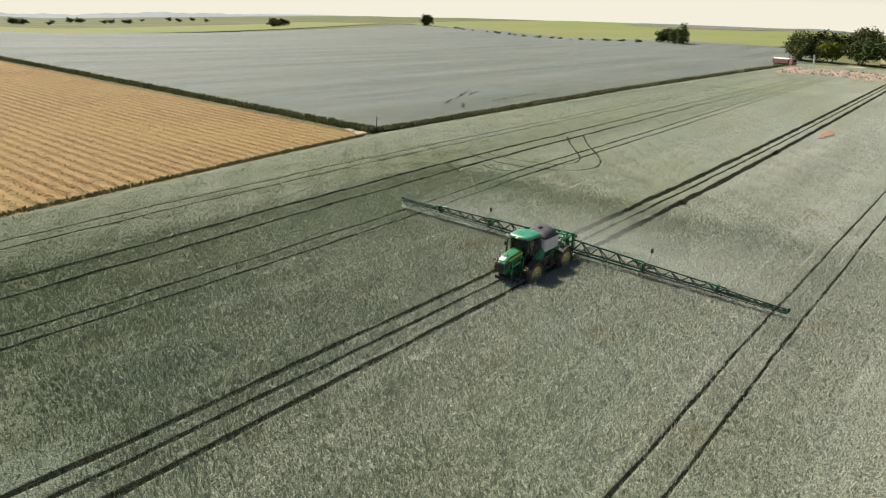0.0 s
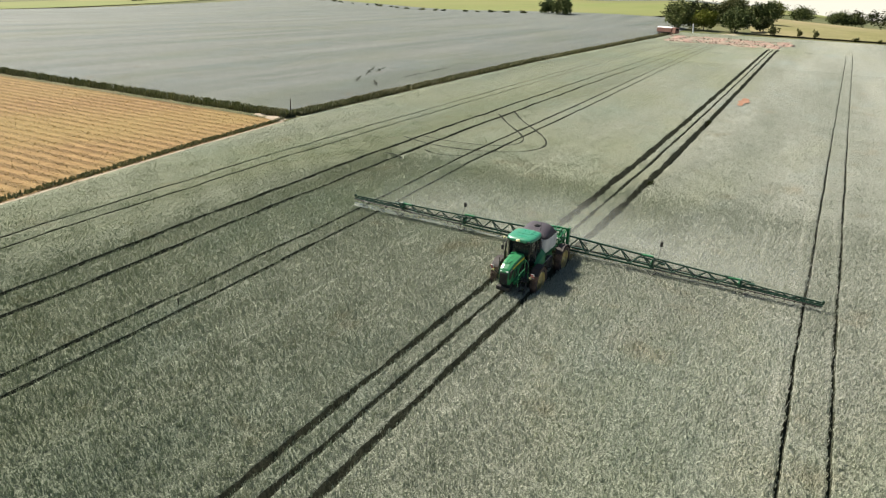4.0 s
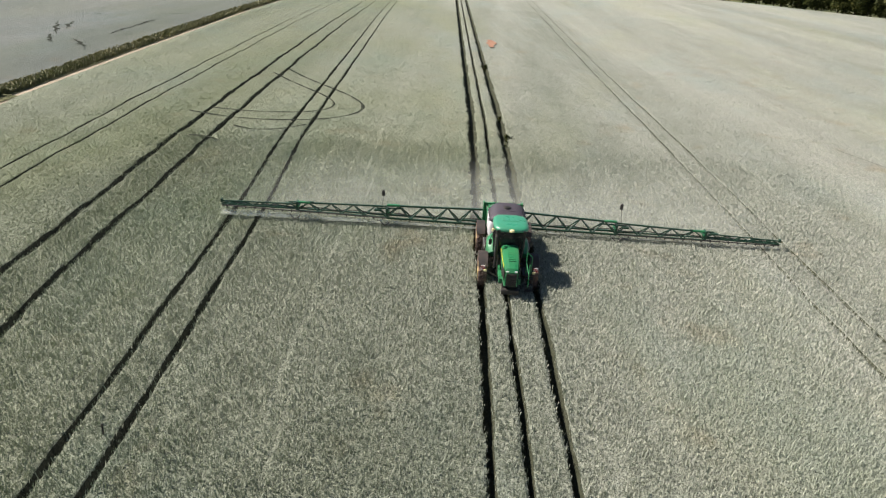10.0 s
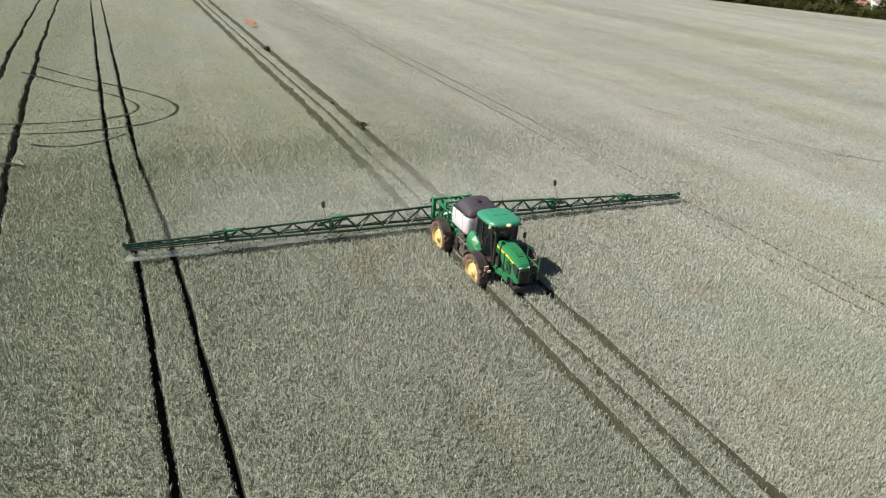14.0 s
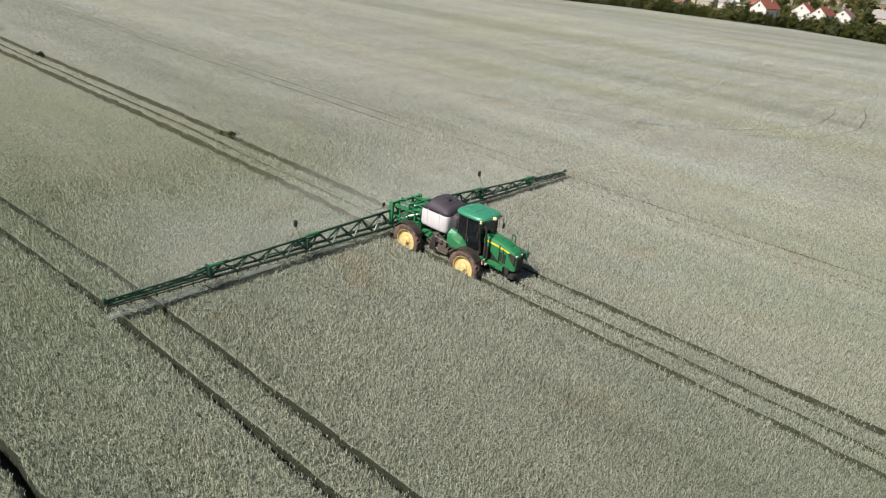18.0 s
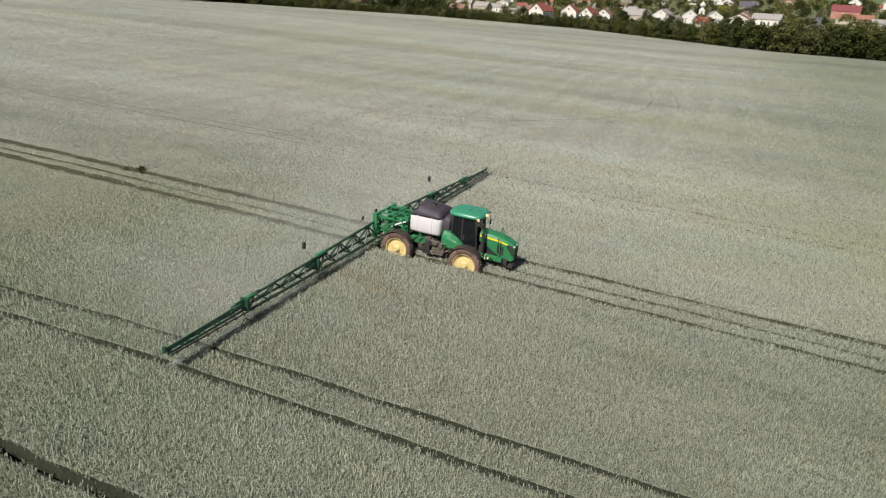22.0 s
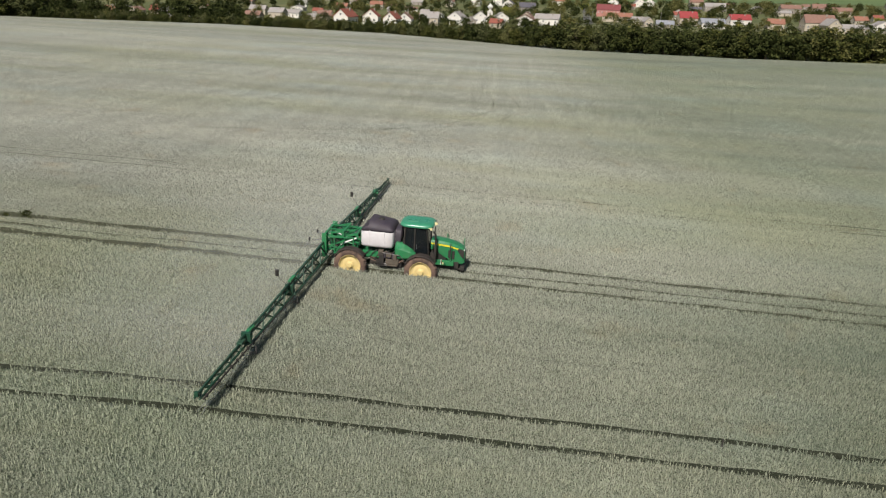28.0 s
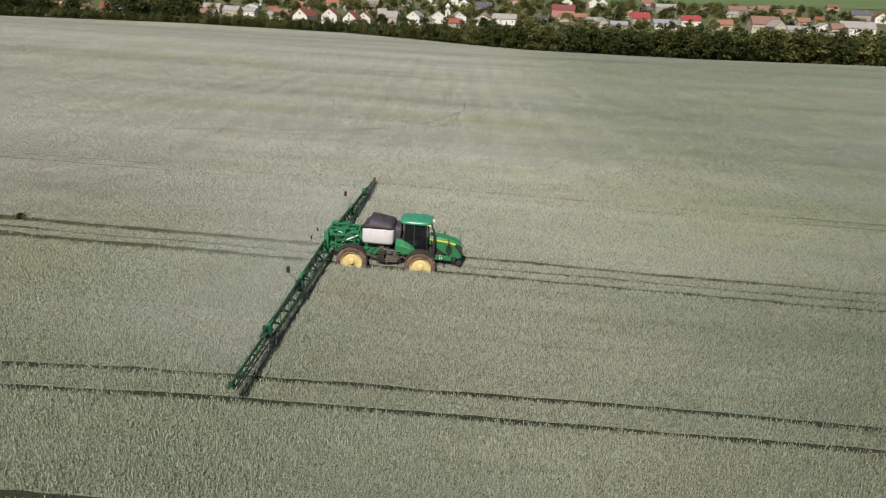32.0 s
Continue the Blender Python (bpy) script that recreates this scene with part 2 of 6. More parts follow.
def stubble_build(nt, b):
    tc = nt.nodes.new("ShaderNodeTexCoord")
    w = nd(nt, "ShaderNodeTexWave", Scale=0.21, Distortion=1.2, Detail=3.0, Detail_Scale=1.5)
    w.bands_direction = "Y"
    nt.links.new(tc.outputs["Object"], w.inputs["Vector"])
    f = noise_at(nt, 1.6, 5.0, 0.65, (0.3, 1.3, 1.0))
    g = noise_at(nt, 0.05, 3.0)
    c = ramp(nt, f, (0.3, (0.19, 0.115, 0.048)), (0.7, (0.34, 0.222, 0.1)))
    c = mix(nt, ramp(nt, w.outputs["Fac"], (0.2, (0.75, 0.75, 0.75)), (0.7, (0, 0, 0))), c, (0.125, 0.078, 0.034))
    c = mix(nt, ramp(nt, g, (0.4, (0, 0, 0)), (0.65, (0.6, 0.6, 0.6))), c, (0.25, 0.185, 0.07))
    nt.links.new(c, b.inputs["Base Color"])
    bumped(nt, b, f, 0.6, 0.2)


MAT["stubble"] = material("golden stubble", stubble_build, 0.9, 0.1)


def glass_build(nt, b):
    b.inputs["Base Color"].default_value = (0.012, 0.015, 0.017, 1)
    b.inputs["Alpha"].default_value = 0.74
    b.inputs["Roughness"].default_value = 0.06
    nt.links.new(ramp(nt, noise_at(nt, 3.0), (0.3, (0.04,) * 3), (0.8, (0.14,) * 3)), b.inputs["Roughness"])


MAT["glass"] = material("tinted glass", glass_build, 0.06, 0.6)


def leaf_material(name, dark, light, tip):
    def build(nt, b):
        g = nt.nodes.new("ShaderNodeNewGeometry")
        o = nt.nodes.new("ShaderNodeObjectInfo")
        c = ramp(nt, g.outputs["Random Per Island"], (0.0, dark), (0.65, light), (1.0, tip))
        v = ramp(nt, o.outputs["Random"], (0.0, (0.7, 0.75, 0.75)), (0.5, (1.0, 1.0, 1.0)), (1.0, (1.35, 1.2, 0.95)))
        c = mix(nt, 1.0, c, v, "MULTIPLY")
        c = mix(nt, ramp(nt, noise_at(nt, 0.6), (0.35, (0, 0, 0)), (0.7, (0.5, 0.5, 0.5))), c, light)
        nt.links.new(c, b.inputs["Base Color"])
    return material(name, build, 0.75, 0.06)


MAT["leaf"] = leaf_material("dark green leaves", (0.018, 0.024, 0.008), (0.048, 0.058, 0.017), (0.092, 0.095, 0.03))
# lighter copy of the green leaves, sunlight put into the colour
MAT["leaf_mid"] = leaf_material("green leaves with sunlight in their colour", (0.035, 0.052, 0.018), (0.1, 0.125, 0.045), (0.17, 0.18, 0.075))
MAT["leaf_light"] = leaf_material("yellow-green leaves", (0.09, 0.11, 0.02), (0.22, 0.23, 0.04), (0.32, 0.30, 0.07))
MAT["leaf_olive"] = leaf_material("olive leaves", (0.04, 0.048, 0.018), (0.095, 0.102, 0.04), (0.15, 0.145, 0.06))


# ---------------------------------------------------------------- mesh helpers
def part(name, bm, mat, parent=None, label="", smooth=False):
    """Links a bmesh as one mesh object under a thing or a part."""
    me = bpy.data.meshes.new(name)
    bm.to_mesh(me)
    bm.free()
    me.materials.append(MAT[mat])
    if smooth:
        me.polygons.foreach_set("use_smooth", [True] * len(me.polygons))
    ob = new(name, me)
    if parent is not None:
        ob.parent = parent
    if label:
        ob["label"] = label
    return ob


def sheet(name, verts, faces, mat, smooth=True):
    me = bpy.data.meshes.new(name)
    me.from_pydata(verts, [], faces)
    me.materials.append(MAT[mat])
    if smooth:
        me.polygons.foreach_set("use_smooth", [True] * len(me.polygons))
    me.update()
    return new(name, me)


def box(bm, c, s, bevel=0.0, rot=None, taper=None):
    """A box at c of size s. taper: x and y factors of its top."""
    r = bmesh.ops.create_cube(bm, size=1.0)
    vs = r["verts"]
    for vt in vs:
        k = (taper if taper and vt.co.z > 0 else (1, 1))
        vt.co = Vector((vt.co.x * s[0] * k[0], vt.co.y * s[1] * k[1], vt.co.z * s[2]))
    if bevel:
        es = list({e for vt in vs for e in vt.link_edges})
        r = bmesh.ops.bevel(bm, geom=es, offset=bevel, segments=2, affect="EDGES", profile=0.6)
        vs = list({vt for fc in r["faces"] for vt in fc.verts} | {vt for vt in vs if vt.is_valid})
    m = Matrix.Translation(c) @ (rot.to_4x4() if rot else Matrix())
    bmesh.ops.transform(bm, matrix=m, verts=vs)
    return vs


def rod(bm, a, b, r0, r1=None, seg=8):
    """A round bar from a to b."""
    a, b = Vector(a), Vector(b)
    d = b - a
    res = bmesh.ops.create_cone(bm, cap_ends=True, segments=seg, radius1=r0, radius2=r0 if r1 is None else r1, depth=d.length)
    m = Matrix.Translation((a + b) / 2) @ d.to_track_quat("Z", "Y").to_matrix().to_4x4()
    bmesh.ops.transform(bm, matrix=m, verts=res["verts"])
    return res["verts"]


def tube(bm, pts, r, seg=6):
    """A bent pipe through the points, as one skin."""
    pts = [Vector(p) for p in pts]
    rings = []
    for i, p in enumerate(pts):
        d = (pts[min(i + 1, len(pts) - 1)] - pts[max(i - 1, 0)]).normalized()
        e = d.cross(Vector((0, 0, 1)) if abs(d.z) < 0.9 else Vector((1, 0, 0))).normalized()
        f = d.cross(e)
        rings.append([p + (e * math.cos(2 * math.pi * k / seg) + f * math.sin(2 * math.pi * k / seg)) * r for k in range(seg)])
    loft(bm, rings)


def bar(bm, a, b, w, h=None):
    """A square bar from a to b."""
    a, b = Vector(a), Vector(b)
    d = b - a
    q = d.to_track_quat("Y", "Z").to_matrix()
    return box(bm, (a + b) / 2, (w, d.length, h or w), 0, q)


def lathe(bm, profile, axis="X", seg=32, centre=(0, 0, 0)):
    """Turns a profile of (along, radius) pairs about an axis."""
    rings = []
    for al, r in profile:
        ring = []
        for i in range(seg):
            a = 2 * math.pi * i / seg
            p = (al, r * math.cos(a), r * math.sin(a)) if axis == "X" else ((r * math.cos(a), al, r * math.sin(a)) if axis == "Y" else (r * math.cos(a), r * math.sin(a), al))
            ring.append(bm.verts.new(Vector(p) + Vector(centre)))
        rings.append(ring)
    for r0, r1 in zip(rings, rings[1:]):
        for i in range(seg):
            bm.faces.new((r0[i], r0[(i + 1) % seg], r1[(i + 1) % seg], r1[i]))
    bm.faces.new(rings[0][::-1])
    bm.faces.new(rings[-1])
    bmesh.ops.recalc_face_normals(bm, faces=bm.faces)


def loft(bm, sections, closed=True):
    """Joins equal rings of points into a skin with end caps."""
    rings = [[bm.verts.new(p) for p in s] for s in sections]
    n = len(rings[0])
    for r0, r1 in zip(rings, rings[1:]):
        for i in range(n):
            bm.faces.new((r0[i], r0[(i + 1) % n], r1[(i + 1) % n], r1[i]))
    if closed:
        bm.faces.new(rings[0][::-1])
        bm.faces.new(rings[-1])
    bmesh.ops.recalc_face_normals(bm, faces=bm.faces)


# ---------------------------------------------------------------- lie of the land
def ease(a, b, x):
    t = np.clip((x - a) / (b - a), 0.0, 1.0)
    return t * t * (3 - 2 * t)


AZ = np.array([0, 60, 140, 160, 175, 190, 205, 225, 250, 266, 272, 281, 308, 325, 341, 360.0])
G1 = np.array([0, 0, 0, 0.0, -0.012, -0.037, -0.037, -0.02, 0.0, 0.004, 0.02, 0.032, 0.012, -0.012, -0.024, 0.0])
G2 = np.array([0, 0, 0, 0.022, 0.021, 0.02, 0.02, 0.018, 0.0, -0.004, 0.012, 0.032, 0.014, -0.006, -0.024, 0.0])
REACH = np.array([600, 600, 800, 700, 700, 700, 700, 700, 600, 600, 600, 620, 1300, 2500, 3200, 600.0])


# the field falls gently the way the sprayer heads
FALL_Y = np.array([-345, -200, -100, -60, -30, -10, 0, 40, 70, 110, 170.0])
FALL_Z = np.array([9.1, 5.04, 2.28, 1.25, 0.66, 0.25, -0.03, -1.15, -1.85, -2.4, -2.6])


def land(x, y):
    """Height of the ground at x, y."""
    x, y = np.asarray(x, float), np.asarray(y, float)
    fall = np.interp(y, FALL_Y, FALL_Z)
    near = fall * (1 - 0.75 * ease(60, 300, x)) * np.where(y < 0, 1 - 0.9 * ease(40, 250, -x), 1 - 0.95 * ease(20, 120, -x))
    r = np.hypot(x, y)
    az = np.degrees(np.arctan2(y, x)) % 360
    far = np.interp(az, AZ, G1) * np.clip(r - 280, 0, 220) + np.interp(az, AZ, G2) * np.clip(r - 500, 0, np.interp(az, AZ, REACH))
    back = 42 * ease(950, 1600, r) * np.interp(az, [125, 142, 176, 192], [0, 1, 1, 0])
    return near + far + back


def land1(x, y):
    return float(land(x, y))


def drape(name, corner_fn, nu, nv, up, mat, power=1.0, skirt=False):
    """A sheet over the land: corner_fn(u, v) gives x and y. skirt: its border goes down into the ground."""
    us, vs = np.meshgrid(np.linspace(0, 1, nu), np.linspace(0, 1, nv) ** power, indexing="ij")
    xs, ys = corner_fn(us, vs)
    zs = land(xs, ys) + up
    if skirt:
        zs[0], zs[-1], zs[:, 0], zs[:, -1] = (a - up - 0.3 for a in (zs[0], zs[-1], zs[:, 0], zs[:, -1]))
    verts = np.stack([xs, ys, zs], -1).reshape(-1, 3).tolist()
    faces = [(i * nv + j, (i + 1) * nv + j, (i + 1) * nv + j + 1, i * nv + j + 1) for i in range(nu - 1) for j in range(nv - 1)]
    return sheet(name, verts, faces, mat)


def quad_fn(a, b, c, d):
    """Bilinear patch: a to b along u, d to c on the other side."""
    def fn(u, v):
        return ((1 - u) * (1 - v) * a[0] + u * (1 - v) * b[0] + u * v * c[0] + (1 - u) * v * d[0],
                (1 - u) * (1 - v) * a[1] + u * (1 - v) * b[1] + u * v * c[1] + (1 - u) * v * d[1])
    return fn


# ---------------------------------------------------------------- ground
def ground_lines(lim, near, step):
    a = list(np.arange(-near, near + 0.1, step))
    d, p = step, near
    while p < lim:
        d *= 1.14
        p += d
        a += [p, -p]
    return np.array(sorted(a))


gx = ground_lines(4300, 260, 13)
gxx, gyy = np.meshgrid(gx, gx, indexing="ij")
n = len(gx)
gv = np.stack([gxx, gyy, land(gxx, gyy) - 0.35], -1).reshape(-1, 3).tolist()
gf = [(i * n + j, (i + 1) * n + j, (i + 1) * n + j + 1, i * n + j + 1) for i in range(n - 1) for j in range(n - 1)]
tagged(sheet("ground", gv, gf, "grass"), "rolling green farmland reaching the horizon", "ground", kind="structure")

# edges of the sprayed field, as x over y
def path_x(y):
    return np.interp(y, [-260, -235, -110, -60, -28, 15, 60, 240], [41.0, 41.0, 44.0, 43.0, 41.5, 35.5, 30.5, 10.0])


def west_x(y):
    return np.interp(y, [-260, -200, -110, -45, -15, 15, 60, 110, 240], [-150, -195, -216, -204, -185, -167, -162, -168, -185.0])


def end_y(x):
    return np.interp(x, [-200, -125, -60, -34, 10, 45], [-205, -236, -254, -256, -262, -268.0])


# wheel tracks: centre x over y, half width, depth of the gap
def lane(x0, bend=((-30, 0.0), (-180, 2.4)), half=0.22, wob=0.03, y0=-190, y1=230):
    return {"x": x0, "by": [b[0] for b in bend][::-1], "bx": [b[1] for b in bend][::-1], "half": half, "wob": wob, "y0": y0, "y1": y1, "seed": x0 * 7.3}


BEND_R = ((25, -0.3), (12, -0.1), (0, 0.3), (-8, 0.7), (-20, 1.6), (-50, 2.6), (-110, 4.5), (-190, 6.0))
BEND_A = ((24, -0.9), (8, 0.05), (-4, 0.7), (-16, 1.25), (-28, 1.8), (-60, 2.8), (-95, 3.4), (-180, 3.2))
BEND_L = ((5, 0.0), (-20, -0.3), (-180, -2.2))
LANES = [
    lane(-16.0, BEND_L, 0.065, 0.022), lane(-14.4, BEND_L, 0.065, 0.022),
    lane(-1.3, half=0.19, wob=0.018), lane(0.1, half=0.12, wob=0.022), lane(1.25, half=0.19, wob=0.018),
    lane(12.95, BEND_R, 0.12, 0.022), lane(14.5, BEND_R, 0.12, 0.022),
    lane(19.9, BEND_A, 0.19, 0.07), lane(22.4, BEND_A, 0.19, 0.07),
    lane(28.2, BEND_A, 0.07, 0.06), lane(29.9, BEND_A, 0.07, 0.06),
]


def lane_x(ln, y):
    y = np.asarray(y, float)
    s = ln["seed"]
    wob = ln["wob"] * (np.sin(y * 0.31 + s) + 0.6 * np.sin(y * 0.83 + s * 2.1) + 0.35 * np.sin(y * 1.9 + s))
    return ln["x"] + np.interp(y, ln["by"], ln["bx"]) + wob


def lane_half(ln, y):
    s = ln["seed"]
    fade = np.interp(np.asarray(y), [-70, -15], [0.4, 1.0]) if ln["x"] < -10 else (np.interp(np.asarray(y), [-170, -110, -40], [0.15, 0.4, 1.0]) if ln["x"] > 10 else 1.0)
    y = np.asarray(y)
    if abs(ln["x"]) > 1 and abs(ln["x"]) < 2:
        fade = np.interp(y, [-8, -3, 4, 9], [1.7, 1.4, 1.0, 0.85])
    ragged = (np.sin(y * 12.9898 + s * 78.233) * 43758.5453) % 1.0 - 0.5
    return fade * ln["half"] * (1 + 0.14 * np.sin(y * 0.57 + s * 1.7) + 0.12 * np.sin(y * 1.43 + s) + 0.16 * np.sin(y * 3.1 + 2 * s) + 0.28 * ragged)


TOP = 0.8   # height of the closed canopy under the ears


def top_at(x):
    """The crop stands a little lower towards the west."""
    return TOP + 0.008 * np.clip(x, -16.0, 0.0)


CORE = (-22, 22, -18, 28)      # the stretch between the sprayer and the flight: x from, to, y from, to


def core_gap(x, y):
    """Metres outside the nearest stretch of wheat."""
    return np.hypot(np.maximum(np.maximum(CORE[0] - x, x - CORE[1]), 0), np.maximum(np.maximum(CORE[2] - y, y - CORE[3]), 0))


def near_share(x, y):
    return 1 - ease(-2.0, 4.0, core_gap(x, y))


rows_y = np.concatenate([np.arange(236, 60, -6.0), np.arange(60, -70, -0.7), np.arange(-70, -190, -1.5), np.arange(-190, -262, -6.0)])
cols = []      # each column: x over rows, height over rows
def add_between(xa, xb, count):
    for k in range(1, count + 1):
        f = k / (count + 1)
        cols.append((xa * (1 - f) + xb * f, TOP))


west = west_x(rows_y)
cols.append((west, TOP))
prev = west
soft_cols = []      # columns of tracks where the stalks are pressed over but stand up again
for i, ln in enumerate(LANES):
    c, h = lane_x(ln, rows_y), lane_half(ln, rows_y)
    add_between(prev, c - h - 0.16, 14 if i == 0 else max(1, int((ln["x"] - LANES[i - 1]["x"]) / 1.6)))
    live = np.where((rows_y > -196), 1.0, 0.0)
    trodden = abs(ln["x"]) < 2 or ln["x"] < -10
    bed = (0.16 if abs(ln["x"]) < 2 else 0.35) if trodden else 0.06
    deep = TOP * (1 - live) + bed * live
    if trodden:
        soft_cols += range(len(cols) + 1, len(cols) + 4)
    cols += [(c - h - 0.16, TOP), (c - h - 0.03, TOP), (c - h * 0.75, deep), (c + h * 0.75, deep), (c + h + 0.03, TOP), (c + h + 0.16, TOP)]
    prev = c + h + 0.16
edge = path_x(rows_y)
add_between(prev, edge - 0.3, 4)
cols += [(edge - 0.3, TOP), (edge, 0.02)]
fx = np.stack([c[0] for c in cols], 1)
fh = np.stack([np.broadcast_to(c[1], rows_y.shape) for c in cols], 1)
fy = np.broadcast_to(rows_y[:, None], fx.shape).copy()
fy = np.maximum(fy, end_y(fx))
lump = 0.025 * np.sin(fx * 1.3 + fy * 0.4) * np.sin(fy * 0.9 - fx * 0.2)
inner = near_share(fx, fy)
fz = land(fx, fy) + fh + np.where(fh > 0.5, lump + top_at(fx) - TOP - 0.12 * inner, 0)
nr, nc = fx.shape
fv = np.stack([fx, fy, fz], -1).reshape(-1, 3).tolist()
ff = [(i * nc + j, (i + 1) * nc + j, (i + 1) * nc + j + 1, i * nc + j + 1) for i in range(nr - 1) for j in range(nc - 1)]
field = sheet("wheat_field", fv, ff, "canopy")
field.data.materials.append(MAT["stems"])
# low faces take dark stem and trodden colours that carry the gap's shade
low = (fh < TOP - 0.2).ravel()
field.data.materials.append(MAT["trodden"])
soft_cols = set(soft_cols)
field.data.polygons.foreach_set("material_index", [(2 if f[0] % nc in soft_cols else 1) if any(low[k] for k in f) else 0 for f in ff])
tagged(field, "grey-green ripening wheat field with wheel tracks", "field", kind="stuff")
# bare soil in the bottoms of the tracks
for ln in LANES:
    ys = rows_y[(rows_y > -194) & (rows_y < 120)]
    c, h = lane_x(ln, ys), lane_half(ln, ys) * 0.7
    v = []
    for x, hh, y in zip(c, h, ys):
        z = land1(x, y) + 0.066
        v += [(x - hh, y, z), (x + hh, y, z)]
    tagged(sheet("wheel_track", v, [(2 * i, 2 * i + 1, 2 * i + 3, 2 * i + 2) for i in range(len(ys) - 1)], "soil"),
           "dark bare soil at the bottom of a wheel track", "track", "wheel tracks", "structure")


# ears and leaves standing out of the canopy
def lanes_clear(x, y, extra):
    keep = np.ones(x.shape, bool)
    y = np.round(y / 0.35) * 0.35
    for ln in LANES:
        keep &= np.abs(x - lane_x(ln, y)) > lane_half(ln, y) * 0.9 + extra + 0.045 * np.sin(x * 917.0 + y * 431.0)
    return keep


# turning tracks, as points and half width
LOOPS = [
    ([(22.0, -48), (19.2, -43.5), (13.0, -35.5), (11.2, -32), (11.0, -29.5), (12.0, -27), (14.5, -25.2), (18.0, -24.3), (21.5, -24.4), (25.5, -26)], 0.15),
    ([(23.2, -45.5), (20.2, -41), (15.2, -34.6), (13.8, -32), (13.6, -30), (14.6, -28.3), (17.0, -27.3), (20.5, -26.9), (24.0, -27.5)], 0.14),
    ([(20.5, -22), (19.0, -20.5), (16.5, -21.5), (15.0, -23.5)], 0.12),
    ([(22.8, -18.5), (21.0, -19.0), (20.3, -17.5)], 0.15),
    ([(-30, -26), (-32.5, -18), (-34.5, -12), (-40, -2.5), (-46.5, 3.5), (-57, 5.5), (-66, 4.2), (-72, 2.5)], 0.041),
    ([(-2.4, -84), (-2.9, -80.5), (-2.2, -77.5), (-2.6, -75.5)], 0.801),
    ([(31, -186), (22, -184)], 0.5), ([(26, -178), (20, -176.5)], 0.4), ([(33, -192), (27, -193)], 0.6), ([(3, -190), (-4, -192)], 0.6), ([(-6, -194), (-9, -189)], 0.4), ([(17, -170), (13, -168)], 0.4),
    ([(-31, -16), (-32, -12), (-37.5, -7), (-43.5, -1.7), (-53.5, 2), (-62.5, 1.6), (-68.5, 0.3)], 0.041),
]


def loop_clear(x, y):
    keep = np.ones(x.shape, bool)
    for pts, half in LOOPS:
        d = np.full(x.shape, 1e9)
        for (ax, ay), (bx, by) in zip(pts, pts[1:]):
            ex, ey = bx - ax, by - ay
            t = np.clip(((x - ax) * ex + (y - ay) * ey) / (ex * ex + ey * ey), 0, 1)
            d = np.minimum(d, np.hypot(x - ax - t * ex, y - ay - t * ey))
        keep &= d > half
    return keep


def blades(name, x, y, base, h, w, lean, mat, r, k_max=2):
    """Pointed blades, crossed or single, at the places given, joined in one mesh."""
    m = len(x)
    turn = r.uniform(0, np.pi, m)
    co = np.empty((m, 3 * k_max, 3), np.float32)
    for k in range(k_max):
        a = turn + k * np.pi / 2
        dx, dy = np.cos(a) * w / 2, np.sin(a) * w / 2
        out = r.uniform(-lean, lean, m) * h
        lean_x, lean_y = -np.sin(a) * out, np.cos(a) * out
        flip = r.uniform(0, 1, m) < 0.55      # ears broaden upwards, leaves narrow to a tip
        for j, (s0, f0, s1, f1) in enumerate(((-0.35, 0.0, -0.75, 0.2), (0.8, 0.93, 0.75, 0.0), (-0.7, 1.0, 0.1, 1.0))):
            s, f = np.where(flip, s0, s1), np.where(flip, f0, f1)
            co[:, k * 3 + j, 0] = x + s * dx + lean_x * f * f
            co[:, k * 3 + j, 1] = y + s * dy + lean_y * f * f
            co[:, k * 3 + j, 2] = base + h * f
    me = bpy.data.meshes.new(name)
    nv = m * 3 * k_max
    me.vertices.add(nv)
    me.vertices.foreach_set("co", co.ravel())
    me.loops.add(nv)
    me.loops.foreach_set("vertex_index", np.arange(nv, dtype=np.int32))
    me.polygons.add(m * k_max)
    me.polygons.foreach_set("loop_start", np.arange(0, nv, 3, dtype=np.int32))
    me.materials.append(MAT[mat])
    me.update(calc_edges=True)
    return new(name, me)


# thin drill rows that came up poorly: x, half width, and a phase along the row
_rd = np.random.default_rng(77)
THIN = []
_x = -60.0
while _x < 38:
    THIN.append((_x, _rd.uniform(0.035, 0.09), _rd.uniform(0, 60), _rd.uniform(0.3, 1.0)))
    _x += _rd.uniform(0.5, 2.4)


def thin_rows(x, y, r):
    """False where a poor drill row has no stalk."""
    order = np.array([q[0] for q in THIN])
    half, ph, deg = (np.array([q[k] for q in THIN]) for k in (1, 2, 3))
    wob = 0.06 * np.sin(y * 0.21) + 0.03 * np.sin(y * 0.77)
    i = np.clip(np.searchsorted(order, x - wob), 1, len(order) - 1)
    i = np.where(np.abs(x - wob - order[i - 1]) < np.abs(x - wob - order[i]), i - 1, i)
    on = 0.5 + 0.5 * np.sin(y * 0.17 + ph[i]) * np.sin(y * 0.41 + ph[i] * 2.3)
    return ~((np.abs(x - wob - order[i]) < half[i]) & (r.uniform(0, 1, len(x)) < 1.25 * deg[i] * on))


